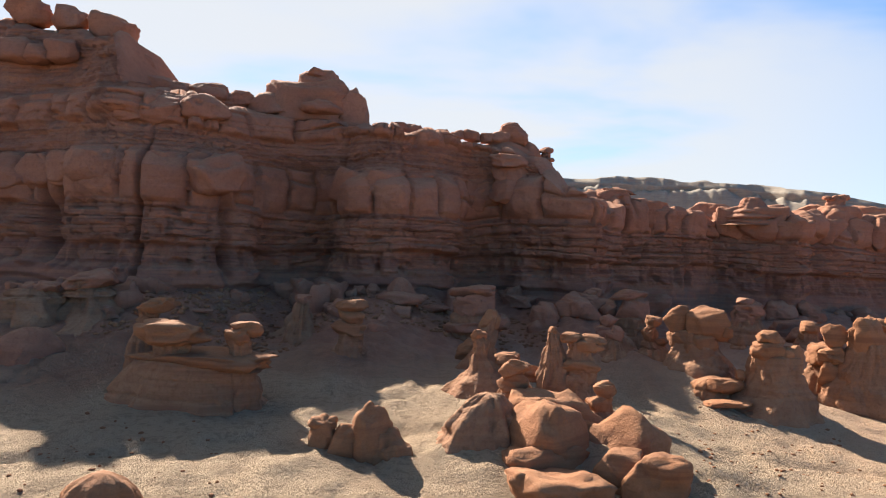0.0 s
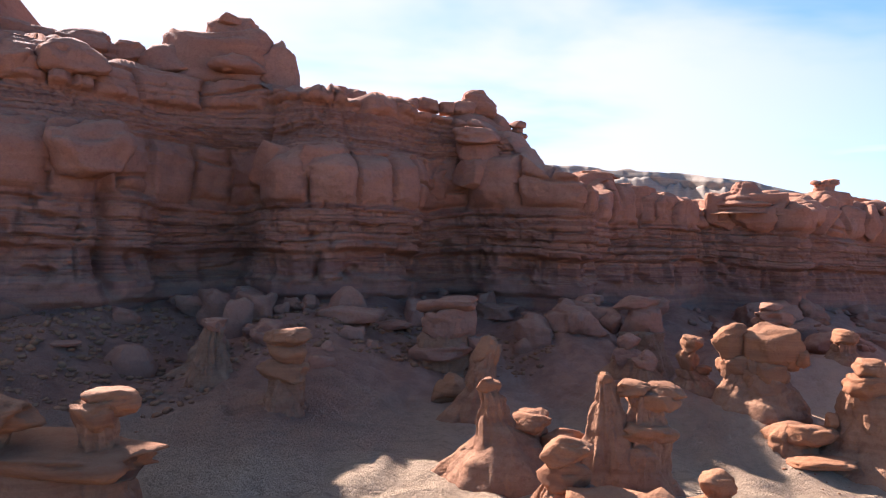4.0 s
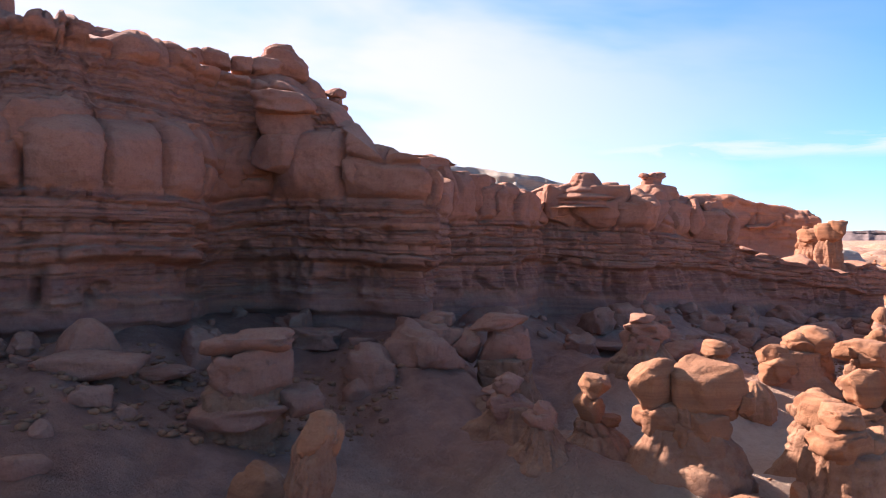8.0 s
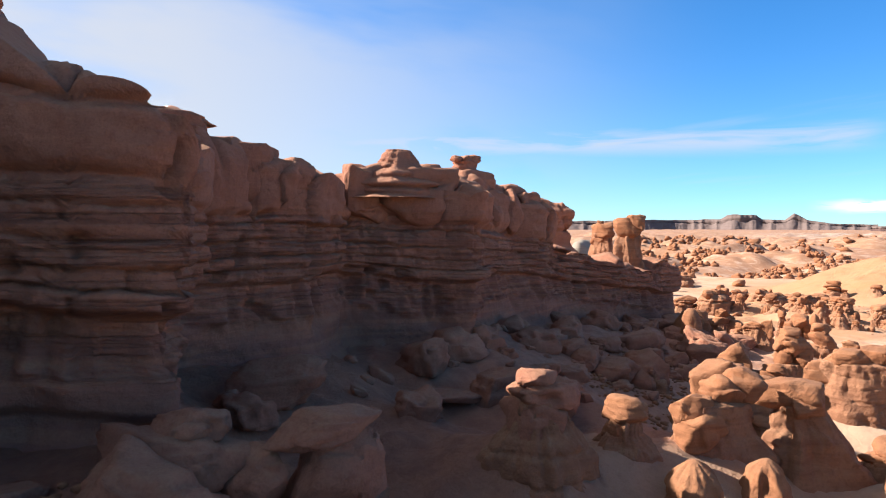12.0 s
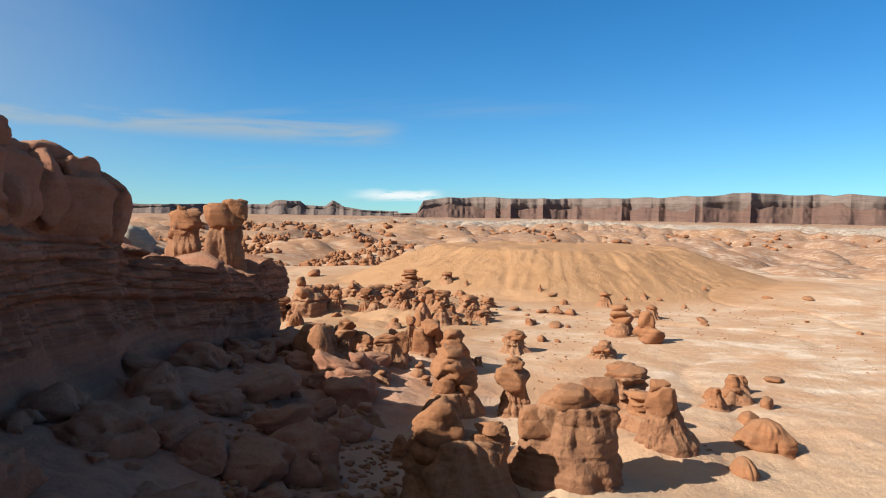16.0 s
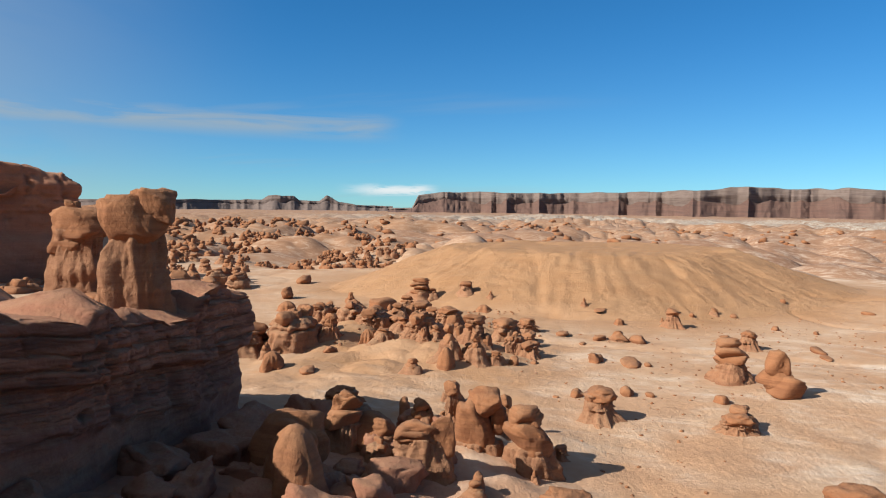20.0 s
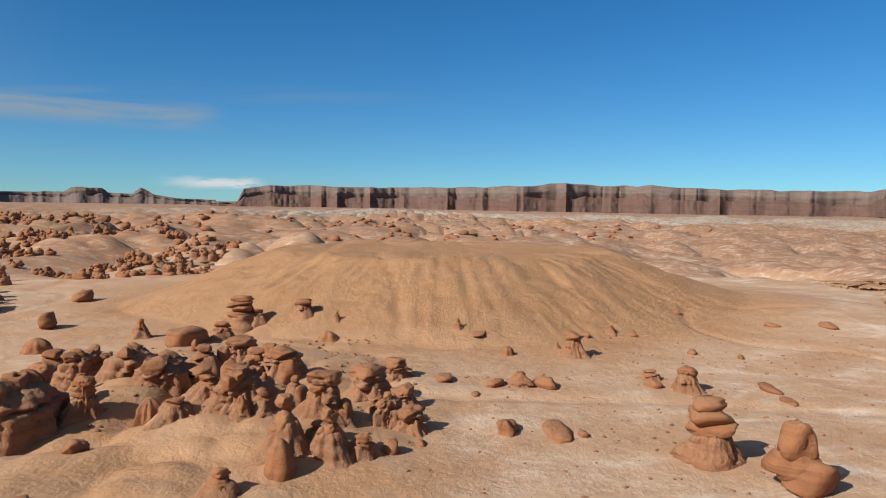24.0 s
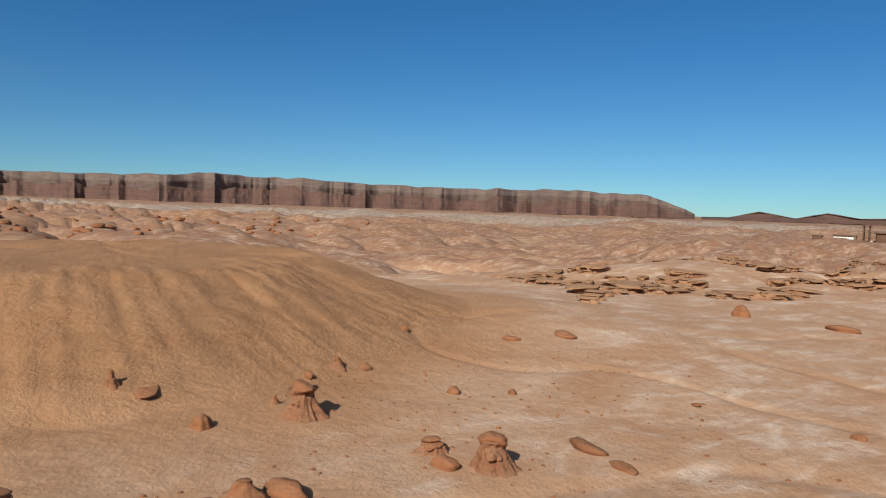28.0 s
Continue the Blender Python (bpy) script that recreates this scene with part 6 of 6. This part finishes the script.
landmark("domed knob crowning the rim", [(6.6, 69.0, 23.4, 3.0, 2.6, 2.0, 0.8, 6), (6.4, 69.0, 24.3, 1.8, 1.6, 1.2, 0.85, 0), (8.4, 69.3, 22.2, 2.4, 2.2, 1.6, 0.8, 14), (6.4, 69.4, 21.4, 5.2, 4.6, 3.2, 0.7, 0)])
landmark("thin stack of balanced rock discs", [(10.0, 69.5, 20.9, 1.1, 1.0, 0.7, 0.8, 0), (10.2, 69.5, 21.4, 1.3, 1.2, 0.5, 0.8, 0), (10.0, 69.5, 21.8, 0.9, 0.9, 0.6, 0.8, 0), (10.1, 69.5, 22.3, 1.2, 1.0, 0.7, 0.7, 5), (9.2, 69.4, 20.2, 3.0, 2.6, 1.8, 0.8, 0), (9.0, 69.6, 18.6, 5.0, 4.4, 4.6, 0.7, 0)])
landmark("rounded cap on a buttress", [(6.0, 65.0, 20.4, 3.6, 3.0, 1.5, 0.8, 3), (6.1, 65.2, 19.2, 2.9, 2.6, 2.2, 0.7, 0), (6.2, 65.2, 17.6, 3.6, 2.8, 2.4, 0.7, 0)])
landmark("flat ledge rock on the rim", [(17.6, 73.0, 17.9, 3.6, 3.0, 2.2, 0.6, 0), (17.8, 72.9, 18.7, 3.7, 2.8, 0.6, 0.75, 2), (17.0, 73.2, 17.3, 7.4, 5.0, 3.0, 0.7, 4)])
landmark("great bulging rim block with a stepped dome", [(35.6, 76.2, 16.2, 5.2, 4.4, 3.4, 0.66, 5), (31.4, 77.0, 16.0, 3.6, 3.6, 2.8, 0.7, -10), (40.4, 77.6, 15.6, 4.2, 3.6, 2.8, 0.68, 8)])
landmark("layered stub with a flat crown of small rocks", [(46.4, 83.0, 16.8, 4.8, 4.2, 3.0, 0.66, 0), (45.2, 81.8, 16.4, 3.4, 3.2, 2.8, 0.7, 6)])
landmark("rounded shoulder rocks on the rim", [(52.6, 83.6, 16.0, 4.0, 3.6, 2.6, 0.68, 0), (54.6, 84.4, 15.2, 3.0, 3.2, 2.8, 0.7, 0), (50.0, 83.2, 16.2, 2.6, 2.6, 2.4, 0.7, 0)])


# ---- layered stubs on the rim ----
def stub(x, y, z0, z1, radii, crown, label, deep=1.0):
    """A cone of thin beds; crown: small rocks on its top as x, y, width, height."""
    root = new("rim_rock")
    root.location = (x, y, z0)
    part("body", column(-1.0, z1 - z0, radii, x, seg=48, rings=34, rough=0.12, beds=0.16, rill=0.10, deep=deep), CLIFF, root)
    for cx, cy, w, h in crown:
        part("crown_rock", blob(cx, cy, z1 - z0 + h * 0.25, w, w * 0.85, h, cx + w, 0.22, 3, 0.75), CLIFF, root)
    tagged(root, label, "rock formation", "rocks on the cliff rim")


stub(-13.0, 65.8, 23.0, 27.4, [6.6, 6.0, 5.0, 3.6, 2.4, 1.8], [(0.6, 0, 3.0, 1.2)], "broad stepped peak of thin red beds on the rim", 0.42)
stub(-21.5, 63.6, 24.0, 26.0, [4.6, 4.2, 3.4, 2.6], [(0.0, 0, 3.0, 0.9)], "low stepped hump of red beds on the rim", 0.5)
stub(6.8, 69.4, 20.0, 24.0, [3.6, 3.2, 2.6, 1.7, 1.2], [(0, 0, 1.9, 1.0)], "stepped knob of red beds on the rim", 0.6)
stub(33.2, 75.4, 16.6, 18.6, [3.4, 2.9, 2.2, 1.5, 0.8], [], "stepped dome of thin dark beds on the rim", 0.8)
stub(46.2, 82.6, 16.6, 19.2, [2.5, 2.0, 1.5, 1.15, 1.0, 1.05], [(-0.9, 0.1, 1.1, 0.6), (-0.1, -0.2, 1.0, 0.65), (0.8, 0.1, 1.5, 0.75)], "layered stub with a crown of small rocks")


# ---- talus boulders under the cliff ----
r_talus = random.Random(21)
for k in range(215):
    x = r_talus.uniform(24, 86) if k < 165 else r_talus.uniform(-28, 20)
    d = 1.0 + 13.0 * r_talus.random() ** 1.2 * (1.0 if k < 165 else 0.6)
    y = float(cliff_y(x)) - d
    if x < 46 and d > 9:
        continue
    w = 0.6 + 2.9 * r_talus.random() ** 1.7
    # cliff rock, also chosen darker so the colour carries the talus shade
    ob = part("boulder", blob(0, 0, w * 0.07, w, w * r_talus.uniform(0.6, 0.95), w * r_talus.uniform(0.45, 0.8), k * 1.7, 0.34, 4 if w > 1.3 else 3, 0.60, r_talus.uniform(-22, 22), r_talus.uniform(0, 180)), CLIFF)
    ob.location = (x, y, float(land(x, y)))
    tagged(ob, "angular fallen boulder on the shaded talus" if w > 1.2 else "small fallen rock on the shaded talus", "boulder", "fallen boulders under the cliff")


# ---- crowds of hoodoos farther off ----
def inside(px, py, poly):
    hit = False
    for (ax, ay), (bx, by) in zip(poly, poly[1:] + poly[:1]):
        if (ay > py) != (by > py) and px < (bx - ax) * (py - ay) / (by - ay) + ax:
            hit = not hit
    return hit


r_far = random.Random(33)
models = [hoodoo(150 + 2.3 * k, 128 + 1.1 * k, 2.4, 2.2, kind, 2, group="distant crowd of hoodoos") for k, kind in enumerate("MKTBKMBSKB")]


def crowd(poly, count, models, lo, hi):
    xs, ys = [p[0] for p in poly], [p[1] for p in poly]
    made = 0
    while made < count:
        x, y = r_far.uniform(min(xs), max(xs)), r_far.uniform(min(ys), max(ys))
        if not inside(x, y, poly) or grain(x / 16, y / 16, 4.4) < -0.05:
            continue
        s = r_far.uniform(lo, hi)
        copy_thing(r_far.choice(models), Matrix.Translation((x, y, float(land(x, y)))) @ pose(0, 0, 0, 0, 0, r_far.uniform(0, 360)) @ Matrix.Diagonal((s, s * r_far.uniform(0.8, 1.1), s * r_far.uniform(0.7, 1.2), 1)))
        made += 1


crowd([(146, 116), (172, 158), (240, 205), (270, 185), (215, 150), (186, 134)], 62, models, 0.5, 1.35)
crowd([(214, 118), (230, 142), (285, 168), (330, 160), (300, 128), (235, 110)], 70, models, 0.5, 1.2)


def far_stuff(name, poly, count, lo, hi, flat, label, sub=2):
    """A far field of small rock knobs as one mesh."""
    xs, ys = [p[0] for p in poly], [p[1] for p in poly]
    shapes = []
    while len(shapes) < count:
        x, y = r_far.uniform(min(xs), max(xs)), r_far.uniform(min(ys), max(ys))
        if not inside(x, y, poly) or grain(x / 20, y / 20, 6.4) < -0.1:
            continue
        w = r_far.uniform(lo, hi)
        z = float(land(x, y))
        if sub == 1:
            v, f = ico(1)
            p = v * np.array([[1 + r_far.uniform(-0.28, 0.28)] for _ in v]) * np.array([w * 0.62, w * 0.5, w * r_far.uniform(0.22, 0.42)])
            b = r_far.uniform(0, 6.28)
            shapes.append((np.stack([x + p[:, 0] * math.cos(b) - p[:, 1] * math.sin(b), y + p[:, 0] * math.sin(b) + p[:, 1] * math.cos(b), z + w * 0.06 + p[:, 2]], 1), f))
        elif flat:
            shapes.append(blob(x, y, z + w * 0.04, w * 1.2, w, w * r_far.uniform(0.45, 0.8), x + y, 0.4, sub, 0.7, r_far.uniform(-20, 20), r_far.uniform(0, 180)))
        else:
            k = r_far.uniform(0.5, 1.2)
            shapes.append(blob(x, y, z + w * 0.1, w * 1.7, w * 1.5, w * 1.0, x + y, 0.3, 2, 0.85))
            shapes.append(blob(x + r_far.uniform(-0.2, 0.2) * w, y, z + w * 0.65 * k, w * 0.9, w * 0.8, w * 0.9 * k, x - y, 0.3, 2, 0.8))
            if r_far.random() < 0.6:
                shapes.append(blob(x + r_far.uniform(-0.6, 0.6) * w, y + r_far.uniform(-0.6, 0.6) * w, z + w * 0.5, w * 0.6, w * 0.6, w * 0.7, x + 2 * y, 0.3, 2, 0.8))
    return tagged(part(name, joined(shapes), ROCK), label, "rocks", kind="stuff")


far_stuff("hoodoo_field", [(232, 190), (300, 240), (420, 285), (450, 225), (330, 165), (270, 175)], 800, 1.2, 2.6, False, "dense far field of small dark hoodoos")
far_stuff("hoodoo_field", [(120, 150), (150, 190), (240, 240), (235, 205), (170, 160), (135, 128)], 300, 1.2, 2.6, False, "dense field of hoodoos near the far cliff")
far_stuff("hoodoo_field", [(212, 131), (262, 176), (315, 205), (350, 224), (390, 208), (384, 171), (300, 122), (240, 113)], 620, 0.9, 2.2, False, "far field of small hoodoos beside the smooth hill")
far_stuff("rock_field", [(300, 240), (420, 330), (760, 320), (800, -120), (560, -160), (420, -20), (330, 110)], 700, 1.4, 5.5, True, "dark ledges and loose rocks on the far domes")
far_stuff("pebbles", [(60, 30), (62, 60), (100, 66), (148, 64), (150, 20), (110, 10)], 600, 0.06, 0.32, True, "scattered small stones on the flat", 1)
far_stuff("pebbles", [(-16, 18), (-16, 42), (22, 44), (20, 18)], 500, 0.05, 0.22, True, "scattered small stones on the sand", 1)

far_stuff("pebbles", [(-22, 42), (-22, 56), (14, 60), (40, 68), (60, 76), (60, 62), (36, 50), (12, 46)], 2400, 0.06, 0.45, True, "broken stones over the shaded talus", 1)
far_stuff("pebbles", [(100, 66), (100, 96), (140, 100), (150, 70)], 300, 0.10, 0.4, True, "broken stones between the hoodoos")
# lesser knobs that fill the crowds round the placed hoodoos
for poly, count, lo, hi in (([(102, 72), (104, 96), (134, 98), (140, 84), (126, 69)], 30, 0.8, 1.9), ([(68, 66), (72, 76), (90, 80), (96, 70), (84, 64)], 16, 0.6, 1.4), ([(42, 58), (46, 68), (66, 72), (66, 60)], 16, 0.6, 1.5)):
    made = 0
    while made < count:
        x, y = r_far.uniform(40, 142), r_far.uniform(55, 100)
        if inside(x, y, poly):
            h = r_far.uniform(lo, hi)
            hoodoo(round(x, 1), round(y, 1), h, h * r_far.uniform(0.7, 1.3), r_far.choice("KMDDKBS"), 3)
            made += 1

# thin rock ledges on the southern flat
slab_models = []
for k in range(7):
    w = 2.0 + 0.5 * (k % 4)
    slab = part("rock_slab", joined([blob(0, 0, 0.1, w * 1.5, w * 0.9, 1.2, k * 2.3, 0.3, 3, 0.62, 0, 0), blob(0.1 * w, 0.05, 0.72, w * 1.9, w * 1.1, 0.42, k * 3.1, 0.3, 3, 0.62, 2, 10), blob(-0.8 * w, 0.2, 0.15, w * 0.7, w * 0.6, 0.9, k * 4.1, 0.3, 3, 0.66, 3, 10)]), LEDGE)
    slab.location = (176 + 6 * k, -8 - 7 * k, float(land(176 + 6 * k, -8 - 7 * k)))
    slab_models.append(tagged(slab, "flat ledge of thin-bedded sandy rock with an undercut edge", "rock slab", "rock ledges on the southern flat"))
crowd([(212, -18), (190, -22), (166, -30), (150, -48), (160, -110), (200, -190), (240, -210), (250, -110), (240, -50), (232, -26)], 230, slab_models, 0.45, 1.5)


# ---- visitor buildings far out on the southern flat ----
TIMBER = rock_paint("brown_timber", (0.16, 0.09, 0.06), (0.11, 0.06, 0.04), (0.2, 0.12, 0.08), (0.2, 0.12, 0.08), 0.0, 0.2)
PANEL = rock_paint("pale_sheeting", (0.72, 0.70, 0.66), (0.6, 0.58, 0.54), (0.78, 0.76, 0.72), (0.7, 0.66, 0.6), 0.0, 0.1)


def box(x0, x1, y0, y1, z0, z1, bevel=0.06):
    bm = bmesh.new()
    bmesh.ops.create_cube(bm, size=1, matrix=Matrix.Translation(((x0 + x1) / 2, (y0 + y1) / 2, (z0 + z1) / 2)) @ Matrix.Diagonal((x1 - x0, y1 - y0, z1 - z0, 1)))
    bmesh.ops.bevel(bm, geom=bm.edges[:], offset=bevel, segments=1, affect="EDGES")
    bmesh.ops.triangulate(bm, faces=bm.faces[:])
    v, f = np.array([p.co[:] for p in bm.verts]), np.array([[p.index for p in q.verts] for q in bm.faces])
    bm.free()
    return v, f


def building(name, x, y, turn, label, category, pieces):
    root = new(name)
    root.location, root.rotation_euler = (x, y, float(land(x, y))), (0, 0, radians(turn))
    for nm, mat, dims in pieces:
        part(nm, box(*dims), mat, root)
    return tagged(root, label, category)


building("information_hut", 338.2, -344.2, 20, "low brown hut with a flat roof on the far flat", "hut", [("wall", TIMBER, (-2.6, 2.6, -1.8, 1.8, -0.5, 2.4)), ("roof", TIMBER, (-3.0, 3.0, -2.2, 2.2, 2.4, 2.7)), ("door", PANEL, (-0.5, 0.5, -1.86, -1.78, 0.0, 2.0))])
building("shelter", 325.6, -351.4, 25, "white shelter with dark posts and a pitched roof", "shelter", [("wall", PANEL, (-4.6, 6.0, -2.0, 2.0, -0.5, 2.9)), ("roof", TIMBER, (-6.4, 6.4, -2.8, 2.8, 2.9, 3.5)), ("post", TIMBER, (-6.0, -5.6, -2.4, -2.0, -0.5, 2.9)), ("post", TIMBER, (-6.0, -5.6, 2.0, 2.4, -0.5, 2.9)), ("door", TIMBER, (-1.0, 0.2, -2.06, -1.98, 0.0, 2.1))])
building("lookout_tower", 316.0, -356.5, 15, "dark timber lookout tower with a flat roof", "tower", [(n, TIMBER, d) for n, d in (("post", (-1.7, -1.2, -1.7, -1.2, -0.5, 9.2)), ("post", (1.2, 1.7, -1.7, -1.2, -0.5, 9.2)), ("post", (-1.7, -1.2, 1.2, 1.7, -0.5, 9.2)), ("post", (1.2, 1.7, 1.2, 1.7, -0.5, 9.2)), ("deck", (-2.0, 2.0, -2.0, 2.0, 5.6, 5.9)), ("deck", (-2.0, 2.0, -2.0, 2.0, 2.6, 2.9)), ("roof", (-2.3, 2.3, -2.3, 2.3, 9.2, 9.6)), ("railing", (-2.0, 2.0, -2.0, -1.9, 6.7, 6.9)))])
building("visitor_pavilion", 303.0, -366.0, 30, "long brown pavilion with a flat roof", "pavilion", [("wall", TIMBER, (-11, 11, -4, 4, -0.5, 5.0)), ("roof", TIMBER, (-12, 12, -5, 5, 5.0, 5.7)), ("terrace", PANEL, (-14, 14, -7, -4.2, -0.4, 0.5))])

pale = part("butte", joined([blob(0, 0, 5, 17, 14, 17, 3.3, 0.2, 4, 0.75), blob(9, 5, 2, 19, 15, 11, 5.3, 0.2, 4, 0.8), blob(-10, 3, 1.5, 15, 12, 9, 6.1, 0.2, 4, 0.8)]), GREY)
pale.location = (273, 231, float(land(273, 231)))
tagged(pale, "small pale rounded butte beyond the hoodoo field", "butte")
